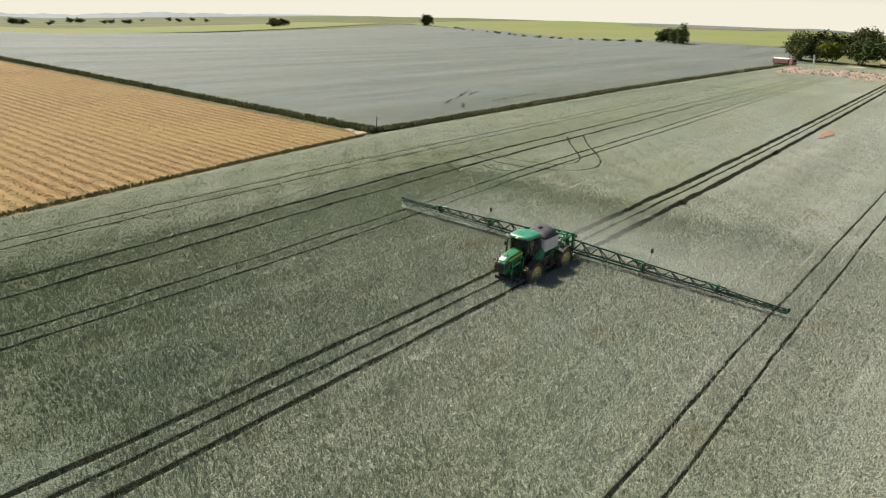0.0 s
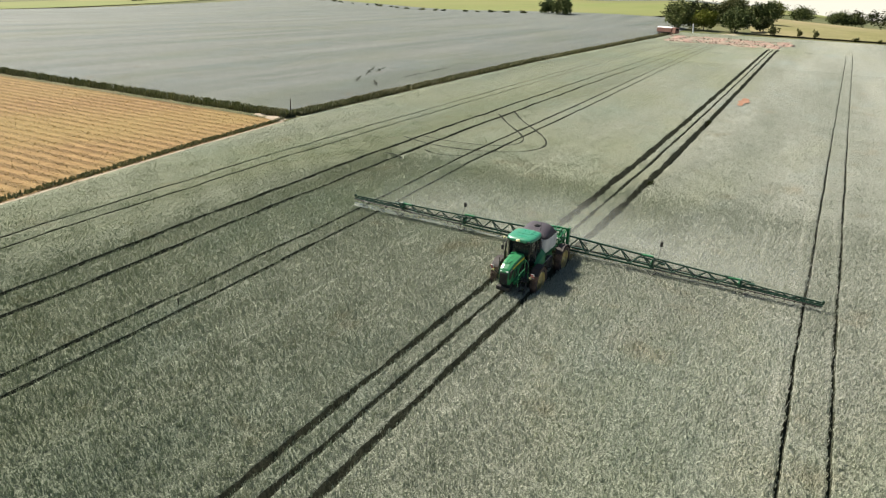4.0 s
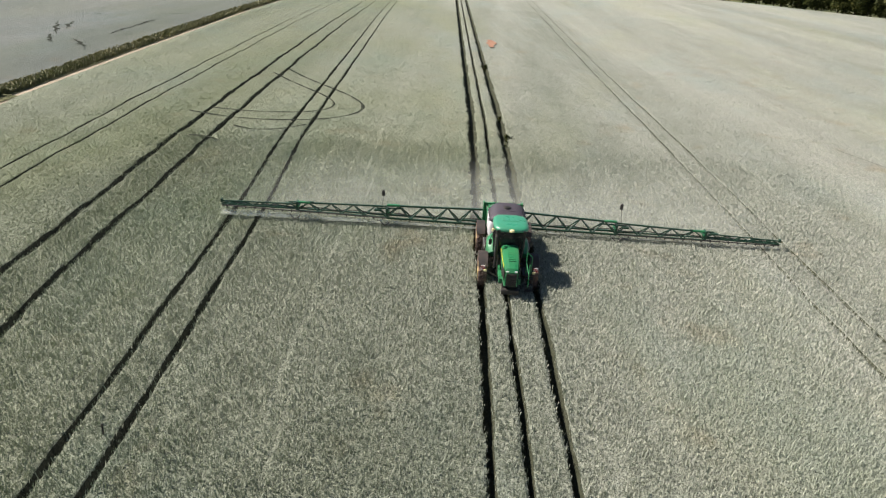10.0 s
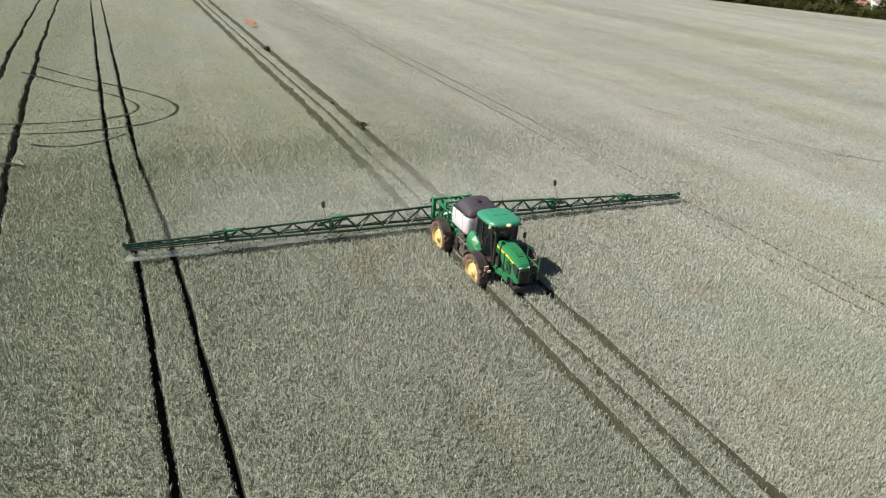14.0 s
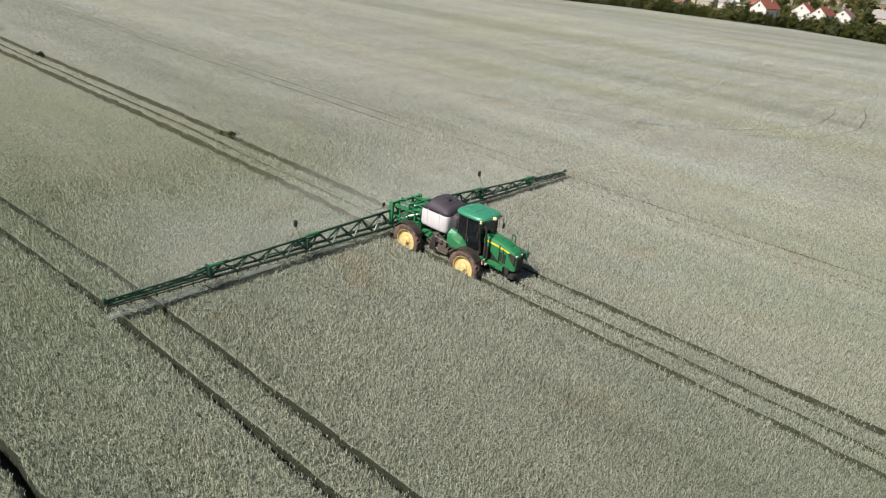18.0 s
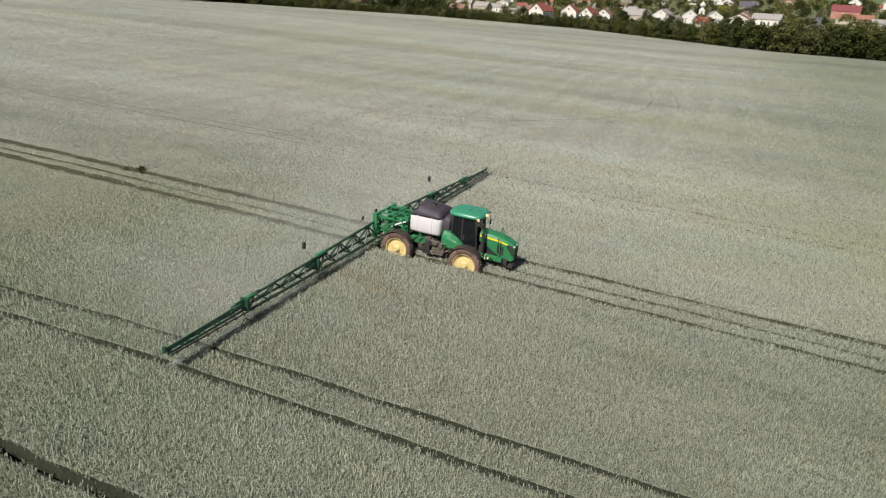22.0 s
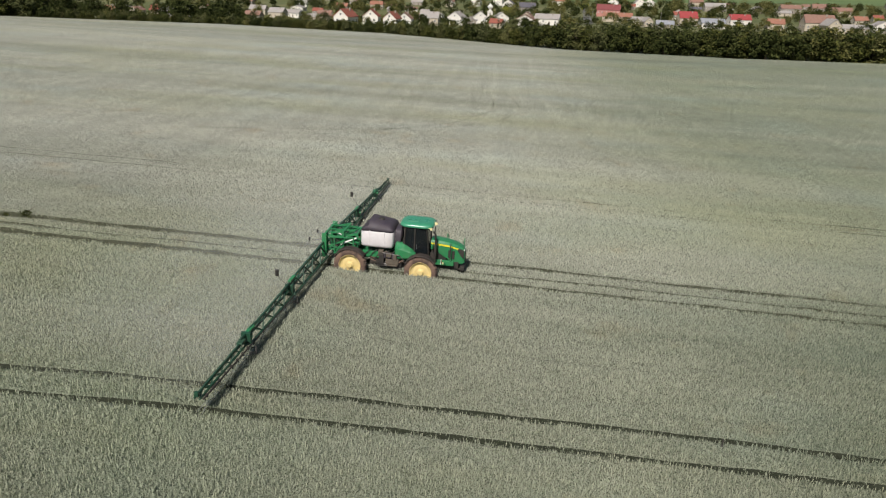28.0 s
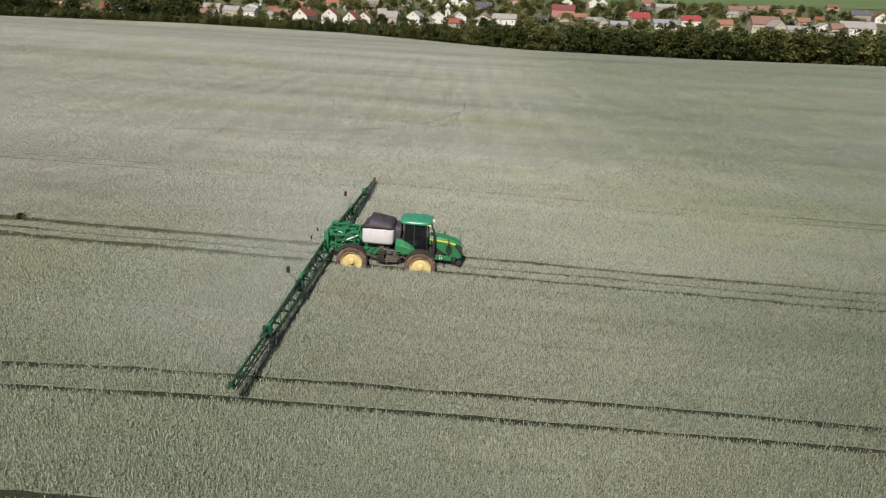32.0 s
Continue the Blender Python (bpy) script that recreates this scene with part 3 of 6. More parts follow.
def tufts(name, x0, x1, y0, y1, per_m2, wide, tall, seed, share, sunk, grow=0.0):
    """Standing ears and leaves over a stretch of the field. share: how many of them stand at x, y; grow: metres outside the nearest stretch over which they double in width."""
    r = np.random.default_rng(seed)
    m = int((x1 - x0) * (y1 - y0) * per_m2)
    x, y = r.uniform(x0, x1, m), r.uniform(y0, y1, m)
    ok = (x < path_x(y) - 0.3) & (x > west_x(y) + 1) & (y > end_y(x) + 2) & (r.uniform(0, 1, m) < share(x, y))
    x, y = x[ok], y[ok]
    ok = lanes_clear(x, y, 0.02) & loop_clear(x, y) & thin_rows(x, y, r)
    x, y = x[ok], y[ok]
    # plants stand in uneven clumps a hand or two across
    wx, wy = 0.87 * x + 0.5 * y + 0.07 * np.sin(y * 9.1), 0.87 * y - 0.5 * x + 0.07 * np.sin(x * 8.3)
    clump = (np.sin(np.floor(wx / 0.13) * 127.1 + np.floor(wy / 0.13) * 311.7) * 43758.5453) % 1.0
    ok = r.uniform(0, 1, len(x)) < 0.3 + 0.95 * clump
    x, y, clump = x[ok], y[ok], clump[ok]
    m = len(x)
    w = wide * r.uniform(0.6, 1.4, m)
    if grow:
        w = w * (1 + core_gap(x, y) / grow)
    patch = 0.5 + 0.5 * np.sin(x * 0.7 + 2 * np.sin(y * 0.23)) * np.sin(y * 0.5 + 1.7 * np.sin(x * 0.31))
    h = tall * (0.72 + 0.1 * patch + 0.26 * clump + r.uniform(-0.15, 0.15, m))
    o = blades(name, x, y, land(x, y) + top_at(x) - sunk, h, w, 0.5, "ears", r, 1)
    return tagged(o, "pale wheat ears and blue-green leaves", "wheat", kind="stuff")


for pts, half in LOOPS:
    fine = []
    for (ax, ay), (bx, by) in zip(pts, pts[1:]):
        k = max(2, int(math.hypot(bx - ax, by - ay) / 0.8))
        fine += [(ax + (bx - ax) * j / k, ay + (by - ay) * j / k) for j in range(k)]
    fine.append(pts[-1])
    for _ in range(6):
        fine = [fine[0]] + [((a[0] + 2 * c[0] + d[0]) / 4, (a[1] + 2 * c[1] + d[1]) / 4) for a, c, d in zip(fine, fine[1:], fine[2:])] + [fine[-1]]
    # flat dark strips laid on the canopy, a gap's shade put into their colour
    bare = half > 0.8
    v = []
    for j, (x, y) in enumerate(fine):
        q0, q1 = fine[max(0, j - 1)], fine[min(len(fine) - 1, j + 1)]
        dx, dy = q1[0] - q0[0], q1[1] - q0[1]
        l = math.hypot(dx, dy)
        w = half * (0.8 + 0.3 * math.sin(j * 1.7) + 0.2 * math.sin(j * 0.6)) * (0.25 + 0.75 * math.sin(math.pi * (j + 0.3) / (len(fine) + 0.2)) if bare else 1.0)
        z = land1(x, y) + float(top_at(x)) + (0.12 if bare else 0.03)
        v += [(x - dy / l * w, y + dx / l * w, z), (x + dy / l * w, y - dx / l * w, z)]
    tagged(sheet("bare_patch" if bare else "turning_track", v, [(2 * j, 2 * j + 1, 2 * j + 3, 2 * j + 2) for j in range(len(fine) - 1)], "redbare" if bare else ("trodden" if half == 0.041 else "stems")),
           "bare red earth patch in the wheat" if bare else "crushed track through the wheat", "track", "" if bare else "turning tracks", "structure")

# ---------------------------------------------------------------- neighbouring land
CY = -29.0     # y of the corner where stubble, further field and path meet


def stub(u, v):
    y = 160 - (160 - CY - 1.5) * v
    return (path_x(y) + 2.3) * (1 - u) + 330 * u, y + 0 * u


tagged(drape("stubble_field", stub, 16, 30, 0.05, "stubble"), "golden cut stubble field in straight drill rows", "field", kind="structure")


def pathway(u, v):
    y = 160 - 425 * v
    return path_x(y) + 0.05 + 2.3 * u, y


tagged(drape("dirt_path", pathway, 3, 80, 0.03, "path"), "pale dry earth path along the field edge", "path", kind="structure")


def verge(u, v):
    y = CY - (236) * v
    return path_x(y) + 2.2 + 2.1 * u, y


tagged(drape("grass_verge", verge, 4, 60, 0.10, "verge"), "rough grass verge beside the dirt path", "verge", kind="structure")


def cross_verge(u, v):
    x = path_x(CY) + 1.5 + 290 * v
    return x, CY - 1.6 + 3.4 * u + 0 * v


tagged(drape("grass_strip", cross_verge, 3, 40, 0.09, "verge"), "rough dark grass strip between two fields", "verge", kind="structure")
tagged(drape("further_wheat_field", quad_fn((path_x(CY) + 4.2, CY - 1.5), (46, -335), (620, -690), (335, CY - 1.5)), 60, 60, 0.5, "farcrop", skirt=True),
       "blue-grey wheat field beyond the verge", "field", kind="structure")
tagged(drape("yellow_field", quad_fn((75, -352), (700, -735), (900, -2200), (-60, -1250)), 30, 40, 0.35, "pasture"), "yellow-green young crop on the far slope", "field", kind="structure")
tagged(drape("upper_field", quad_fn((120, -860), (500, -1080), (760, -1900), (60, -1500)), 24, 24, 0.8, "farcrop"), "grey-green field high on the far slope", "field", kind="structure")
tagged(drape("yellow_strip", quad_fn((335, -60), (720, -730), (900, -720), (420, -30)), 30, 6, 0.3, "pasture"), "yellow-green strip of young crop", "field", kind="structure")


tagged(drape("hay_slope", quad_fn((18, -284), (-44, -280), (-90, -470), (42, -462)), 24, 24, 0.3, "hay"), "yellow-olive mown slope behind the wheat", "field", kind="structure")
tagged(drape("access_track", quad_fn((43, -247), (38, -243), (20, -272), (24, -276)), 8, 16, 0.14, "path"), "pale dry track past the red earth", "path", kind="structure")


def spoil(u, v):
    x, y = quad_fn((36, -203), (0, -197), (-2, -231), (40, -236))(u, v)
    return x + 1.5 * np.sin(v * 9), y + 1.5 * np.sin(u * 11)


heap = tagged(drape("red_spoil", spoil, 60, 60, 0.72, "red", skirt=True), "heap of scraped red earth at the field end", "earth", kind="structure")
for v in heap.data.vertices:
    if v.co.z > land1(v.co.x, v.co.y) + 0.4:
        v.co.z += 0.9 * max(0.0, noise.noise((v.co.x * 0.35, v.co.y * 0.35, 1.0))) + 0.3 * noise.noise((v.co.x * 1.3, v.co.y * 1.3, 4.0))
# clods and turned sods over the scraped earth
rc = random.Random(90)
for mat_name, count, label in (("red", 420, "pale red clods on the scraped earth"), ("stems", 60, "dark turned sods on the scraped earth")):
    v, fcs = [], []
    for k in range(count):
        u, w = rc.random(), rc.random()
        x, y = spoil(u, w)
        x, y = float(x), float(y)
        z = land1(x, y) + 0.9
        n0, q = len(v), rc.uniform(0.12, 0.42)
        for j in range(5):
            a = j * 1.257 + rc.uniform(-0.3, 0.3)
            v.append((x + math.cos(a) * q * rc.uniform(0.8, 2.2), y + math.sin(a) * q * rc.uniform(0.7, 1.2), z - 0.4))
        v.append((x + rc.uniform(-0.2, 0.2), y + rc.uniform(-0.2, 0.2), z + q * rc.uniform(0.6, 1.1)))
        fcs += [(n0 + j, n0 + (j + 1) % 5, n0 + 5) for j in range(5)]
    tagged(sheet("earth_clods", v, fcs, mat_name, False), label, "earth", kind="stuff")
# rough grass on verge and strip
r = np.random.default_rng(31)
m = 9000
t = r.uniform(0, 1, m)
y = CY - 2.0 - 225 * t ** 1.6
x = path_x(y) + 2.5 + r.uniform(0, 1.7, m)
tagged(blades("verge_grass", x, y, land(x, y) + 0.05, r.uniform(0.25, 0.75, m) * np.interp(y, [-200, CY], [1.3, 0.9]), r.uniform(0.15, 0.4, m) * np.interp(y, [-240, CY], [2.2, 0.8]), 0.4, "vergegrass", r), "rough dark grass on the verge", "grass", kind="stuff")
m = 9000
x = path_x(CY) + 3.0 + 270 * r.uniform(0, 1, m) ** 1.7
y = CY - 1.5 + 2.0 * r.uniform(0, 1, m)
tagged(blades("strip_grass", x, y, land(x, y) + 0.05, r.uniform(0.3, 0.9, m), r.uniform(0.12, 0.3, m) * np.interp(x, [40, 300], [0.8, 2.4]), 0.4, "vergegrass", r), "dark rough grass between two fields", "grass", kind="stuff")
# lodged streaks in the further wheat
rs = random.Random(12)
STREAKS = [(56, -59, 60, -66), (59, -66, 66, -79), (64, -80, 61, -72), (53, -69, 53.5, -78), (53.5, -79, 54, -88), (50.5, -57, 55, -63), (88, -75, 96, -77), (70, -92, 62, -90), (58, -95, 52, -99), (75, -110, 64, -112), (95, -150, 80, -158), (66, -170, 58, -178)]
for ax, ay, bx, by in STREAKS:
    v = []
    for j in range(11):
        f = j / 10
        x, y = ax + (bx - ax) * f + rs.uniform(-0.35, 0.35), ay + (by - ay) * f + rs.uniform(-0.35, 0.35)
        w = rs.uniform(0.08, 0.38) * math.sin(math.pi * (0.06 + 0.88 * f))
        z = land1(x, y) + 0.55
        v += [(x - w, y - w * 0.4, z), (x + w, y + w * 0.4, z)]
    tagged(sheet("lodged_streak", v, [(2 * j, 2 * j + 1, 2 * j + 3, 2 * j + 2) for j in range(10)], "stems"), "dark streak of flattened wheat in the further field", "track", "lodged streaks", "structure")
# grass lip between path and stubble, and cut straw standing in rows
m = 5000
y = CY + 1.0 + 95 * r.uniform(0, 1, m)
x = path_x(y) + 2.4 + 0.8 * r.uniform(0, 1, m)
tagged(blades("path_grass", x, y, land(x, y) + 0.02, r.uniform(0.12, 0.34, m), r.uniform(0.08, 0.25, m), 0.5, "vergegrass", r), "brown-green grass along the dirt path", "grass", kind="stuff")
m = 90000
x = path_x(CY) - 4 + 110 * r.uniform(0, 1, m) ** 1.3
y = CY + 2 + np.round(110 * r.uniform(0, 1, m) / 1.5) * 1.5 + r.normal(0, 0.3, m)
ok = x > path_x(y) + 3.2
x, y, m = x[ok], y[ok], int(ok.sum())
tagged(blades("stubble_straw", x, y, land(x, y) + 0.03, r.uniform(0.05, 0.11, m), r.uniform(0.1, 0.3, m), 1.6, "straw", r, 1), "short cut straw in rows", "straw", kind="stuff")
# crushed straw and dry clods at the field corner
v, fcs = [], []
for i in range(13):
    for j in range(9):
        x, y = path_x(CY) + 2.0 + 6.0 * i / 12, CY + 0.2 + 2.4 * (j / 8) * (1 - 0.06 * i)
        rim = 0 if i in (0, 12) or j in (0, 8) else 1
        v.append((x, y, land1(x, y) + 0.04 + rim * (0.12 + 0.2 * noise.noise((x * 0.9, y * 0.9, 2.0)))))
fcs = [(i * 9 + j, (i + 1) * 9 + j, (i + 1) * 9 + j + 1, i * 9 + j + 1) for i in range(12) for j in range(8)]
tagged(sheet("dry_patch", v, fcs, "path"), "pale crushed straw and clods at the field corner", "earth", kind="structure")
# added glowing ring all round, brightening the low sky as haze would
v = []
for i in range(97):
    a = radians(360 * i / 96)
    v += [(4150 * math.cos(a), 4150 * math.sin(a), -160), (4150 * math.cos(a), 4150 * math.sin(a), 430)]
tagged(sheet("sky_backdrop", v, [(2 * i, 2 * i + 2, 2 * i + 3, 2 * i + 1) for i in range(96)], "haze"), "glowing cream backdrop ring standing in for haze low over the horizon", "backdrop", kind="structure")
# distant wooded ridge, its blue-grey colour carrying the haze of distance
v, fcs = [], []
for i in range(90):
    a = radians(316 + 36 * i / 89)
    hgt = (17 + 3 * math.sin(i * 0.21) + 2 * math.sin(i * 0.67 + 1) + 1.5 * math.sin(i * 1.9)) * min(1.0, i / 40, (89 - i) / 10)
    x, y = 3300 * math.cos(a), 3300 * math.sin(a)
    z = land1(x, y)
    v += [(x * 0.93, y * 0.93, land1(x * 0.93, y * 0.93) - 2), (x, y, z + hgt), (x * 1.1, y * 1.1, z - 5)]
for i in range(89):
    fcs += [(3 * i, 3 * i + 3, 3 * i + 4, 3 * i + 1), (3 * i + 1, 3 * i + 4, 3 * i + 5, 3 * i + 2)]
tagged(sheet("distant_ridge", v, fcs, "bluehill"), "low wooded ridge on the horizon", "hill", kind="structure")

# ---------------------------------------------------------------- lorry trailer and post at the field end
truck = tagged(new("farm_trailer"), "red-brown tipping trailer with pale load cover on the earth path", "trailer")
b = bmesh.new()
box(b, (0, 0, 2.0), (2.5, 7.0, 1.5), 0.05)
for k in range(8):
    for s in (-1, 1):
        box(b, (s * 1.27, -3.2 + k * 0.92, 2.0), (0.08, 0.12, 1.5))
part("body", b, "rust", truck, "red-brown steel trailer body")
b = bmesh.new()
loft(b, [[(-1.25, y, 2.76), (1.25, y, 2.76), (0.8, y, 3.1 + 0.1 * math.sin(y)), (-0.8, y, 3.1 + 0.08 * math.cos(y * 2))] for y in (-3.4, -2, -0.5, 1, 2.4, 3.4)])
part("cover", b, "white", truck, "pale tarpaulin cover")
b = bmesh.new()
box(b, (0, 0.6, 1.05), (0.9, 8.6, 0.25), 0.03)
part("frame", b, "black", truck)
for x in (-1.0, 1.0):
    for y in (-2.2, -0.9, 3.6):
        b = bmesh.new()
        lathe(b, [(-0.16, 0.28), (-0.16, 0.46), (-0.1, 0.52), (0.1, 0.52), (0.16, 0.46), (0.16, 0.28)], "X", 18, (x, y, 0.52))
        part("wheel", b, "tyre", truck)
b = bmesh.new()
box(b, (0, 4.6, 1.95), (2.3, 1.7, 2.0), 0.12, taper=(0.9, 0.85))
cabt = part("cab", b, "rust", truck)
b = bmesh.new()
box(b, (0, 5.42, 2.3), (1.9, 0.1, 0.7), 0.03)
part("windscreen", b, "glass", cabt)
truck.matrix_basis = pose(44.5, -244, land1(44.5, -244), 0, 0, 62)
b = bmesh.new()
rod(b, (0, 0, -0.2), (0.6, 0, 3.6), 0.36, 0.22, 10)
rod(b, (0.6, 0, 3.5), (0.62, 0, 3.8), 0.34, 0.28, 10)
o = part("marker_post", b, "white")
o.matrix_basis = pose(38, -266, land1(38, -266))
tagged(o, "white leaning post beside the yellow-green tree", "post")
b = bmesh.new()
rod(b, (0, 0, -0.2), (0, 0, 2.3), 0.06, 0.05, 8)
o = part("fence_post", b, "bark")
o.matrix_basis = pose(44.8, CY - 1.0, land1(44.8, CY - 1.0))
tagged(o, "thin weathered wooden post at the field corner", "post")
b = bmesh.new()
rod(b, (0, 0, -0.2), (0, 0, 1.15), 0.035, 0.03, 8)
o = part("marker_stake", b, "black")
o.matrix_basis = pose(13.3, 14.5, land1(13.3, 14.5))
tagged(o, "thin dark marker stake standing in the wheat", "stake")

# ---------------------------------------------------------------- the sprayer: heads along +y, stands round the origin
sprayer = tagged(new("crop_sprayer"), "green self-propelled crop sprayer with its long boom unfolded over wheat", "sprayer")


def holder(name, mat, parent, *boxes, bevel=0.015, label=""):
    b = bmesh.new()
    for c, s in boxes:
        box(b, c, s, bevel)
    return part(name, b, mat, parent, label)


# chassis
b = bmesh.new()
for x in (-0.42, 0.42):
    box(b, (x, 0.25, 1.26), (0.16, 6.6, 0.26), 0.02)
for y in (-2.9, -1.9, -0.6, 0.7, 1.9, 3.3):
    box(b, (0, y, 1.24), (0.9, 0.16, 0.18), 0.02)
chassis = part("chassis", b, "green", sprayer)
for y in (1.9, -1.93):
    b = bmesh.new()
    box(b, (0, y, 1.32), (1.9, 0.26, 0.2), 0.03)
    for x in (-0.86, 0.86):
        rod(b, (x, y, 0.92), (x, y, 1.62), 0.11, seg=14)
        box(b, (x, y, 0.96), (0.3, 0.34, 0.36), 0.05)
    part("axle", b, "muddy", sprayer, "mud-caked axle with struts")


def make_wheel(x, y):
    s = 1 if x > 0 else -1
    b = bmesh.new()
    lathe(b, [(-0.16, 0.14), (-0.14, 0.2), (0.1 , 0.2), (0.14, 0.13), (0.2, 0.12)], "X", 18, (0, 0, 0))
    for v in b.verts:
        v.co.x *= s
    for i in range(8):
        a = i * math.pi / 4
        rod(b, (s * 0.06, 0.26 * math.cos(a), 0.26 * math.sin(a)), (s * 0.09, 0.26 * math.cos(a), 0.26 * math.sin(a)), 0.022, seg=6)
    bmesh.ops.recalc_face_normals(b, faces=b.faces)
    w = part("wheel", b, "yellow", sprayer)
    w.location = (x, y, 0.9)
    b = bmesh.new()
    prof = [(-0.17, 0.6), (-0.2, 0.66), (-0.215, 0.75), (-0.2, 0.82), (-0.15, 0.86), (0, 0.87), (0.15, 0.86), (0.2, 0.82), (0.215, 0.75), (0.2, 0.66), (0.17, 0.6)]
    lathe(b, prof, "X", 40)
    bmesh.ops.delete(b, geom=[fc for fc in b.faces if len(fc.verts) > 4], context="FACES_ONLY")
    for i in range(22):
        for side in (-1, 1):
            a = 2 * math.pi * (i + (0.5 if side > 0 else 0)) / 22
            p0 = Vector((0.0, 0.88 * math.cos(a + 0.10), 0.88 * math.sin(a + 0.10)))
            p1 = Vector((side * 0.2, 0.84 * math.cos(a - 0.04), 0.84 * math.sin(a - 0.04)))
            bar(b, p0, p1, 0.055, 0.06)
    part("tyre", b, "tyre", w, "dusty brown tractor tyre")
    b = bmesh.new()
    lathe(b, [(-0.17 * s, 0.61), (0.16 * s, 0.61), (0.175 * s, 0.585), (0.15 * s, 0.56), (0.07 * s, 0.54), (0.03 * s, 0.42), (0.055 * s, 0.3), (0.06 * s, 0.19), (-0.1 * s, 0.18)], "X", 36)
    part("rim", b, "yellow", w, "yellow painted wheel rim", smooth=False)


for wx in (-1.2, 1.2):
    for wy in (1.9, -1.93):
        make_wheel(wx, wy)
        # mudguard: a bent plate over the wheel
        b = bmesh.new()
        n_seg, ring_o, ring_i = 14, [], []
        a0, a1 = radians(38), radians(152)
        secs = []
        for i in range(n_seg + 1):
            a = a0 + (a1 - a0) * i / n_seg
            q = []
            for dx, r in ((-0.23, 0.93), (-0.215, 0.965), (0.215, 0.965), (0.23, 0.93), (0.215, 0.94), (-0.215, 0.94)):
                q.append((wx + dx, wy + r * math.cos(a), 0.91 + r * math.sin(a)))
            secs.append(q)
        loft(b, secs)
        part("mudguard", b, "guard", sprayer, "dust-brown mudguard over the wheel")
        b = bmesh.new()
        rod(b, (wx * 0.7, wy, 1.6), (wx, wy, 1.87), 0.03)
        part("mudguard_bracket", b, "black", sprayer)


# solution tank
def tank_ring(y, half, z0, z1, k, n=28):
    """Rounded upright cross-section at y."""
    out = []
    for i in range(n):
        a = 2 * math.pi * i / n
        c, s = math.cos(a), math.sin(a)
        e = 2.0 / k
        out.append((half * math.copysign(abs(c) ** e, c), y, (z0 + z1) / 2 + (z1 - z0) / 2 * math.copysign(abs(s) ** e, s)))
    return out


b = bmesh.new()
loft(b, [tank_ring(y, h, 2.12 - dz, 2.18 + dz, 6) for y, h, dz in ((-1.49, 0.55, 0.22), (-1.47, 0.8, 0.44), (-1.4, 0.92, 0.52), (-1.15, 0.95, 0.54), (-0.25, 0.95, 0.54), (0.0, 0.92, 0.52), (0.07, 0.8, 0.44), (0.1, 0.55, 0.22))])
tank = part("tank", b, "tank", sprayer, "white plastic solution tank", smooth=True)
b = bmesh.new()
for y in (-1.05, -0.35):
    box(b, (0, y, 2.2), (1.93, 0.05, 0.86), 0.02)
part("tank_strap", b, "tank", tank)
b = bmesh.new()
secs = []
for y, k in ((-1.47, 0.1), (-1.46, 0.75), (-1.43, 0.96), (-1.36, 1.0), (-0.95, 1.0), (-0.55, 0.98), (-0.25, 0.95), (-0.12, 0.9), (0.0, 0.62), (0.08, 0.12)):
    q = []
    for i in range(17):
        a = math.pi * i / 16
        c, s = math.cos(a), math.sin(a)
        q.append((0.88 * k ** 0.12 * math.copysign(abs(c) ** 0.6, c), y, 2.6 + 0.66 * k * abs(s) ** 0.5))
    secs.append(q)
loft(b, secs)
hood_top = part("tank_hood", b, "cover", sprayer, "charcoal grey domed hood on the tank", smooth=True)
for y in (-0.95, -0.5):
    b = bmesh.new()
    for i in range(12):
        a, a2 = math.pi * (i + 2) / 16, math.pi * (i + 3) / 16
        f = lambda t: (0.88 * math.copysign(abs(math.cos(t)) ** 0.7, math.cos(t)), y, 2.6 + 0.655 * abs(math.sin(t)) ** 0.6)
        bar(b, f(a), f(a2), 0.04, 0.02)
    part("hood_rib", b, "cover", hood_top)
b = bmesh.new()
rod(b, (0.05, -0.53, 3.22), (0.05, -0.53, 3.32), 0.2, 0.17, 16)
rod(b, (0.05, -0.53, 3.3), (0.05, -0.53, 3.35), 0.09, 0.09, 10)
part("tank_lid", b, "black", sprayer)
# black rinse tank between tank and cab
b = bmesh.new()
loft(b, [tank_ring(y, 0.66, 1.8, 2.95, 4, 20) for y in (0.36, 0.4, 0.62, 0.66)])
part("rinse_tank", b, "cover", sprayer, "grey rinse tank behind the cab", smooth=True)

for o in (tank, hood_top, *tank.children, *hood_top.children):
    for v in o.data.vertices:
        v.co.y = 0.32 + (v.co.y - 0.1) * 1.13
for o in (tank, *tank.children):
    for v in o.data.vertices:
        v.co.z = 2.92 - (2.72 - v.co.z) * 0.95
for o in (hood_top, *hood_top.children):
    for v in o.data.vertices:
        up = max(0.0, v.co.z - 2.66)
        v.co.z = v.co.z - up + 0.2 + up * (0.76 - 0.2 * (v.co.y + 0.6))
        v.co.x *= 1.06 - 0.34 * up
        v.co.z -= 0.06 * min(1.0, up * 3)
        v.co.y = 0.3 + (v.co.y - 0.3) * (1 - 0.2 * min(1.0, up * 4))

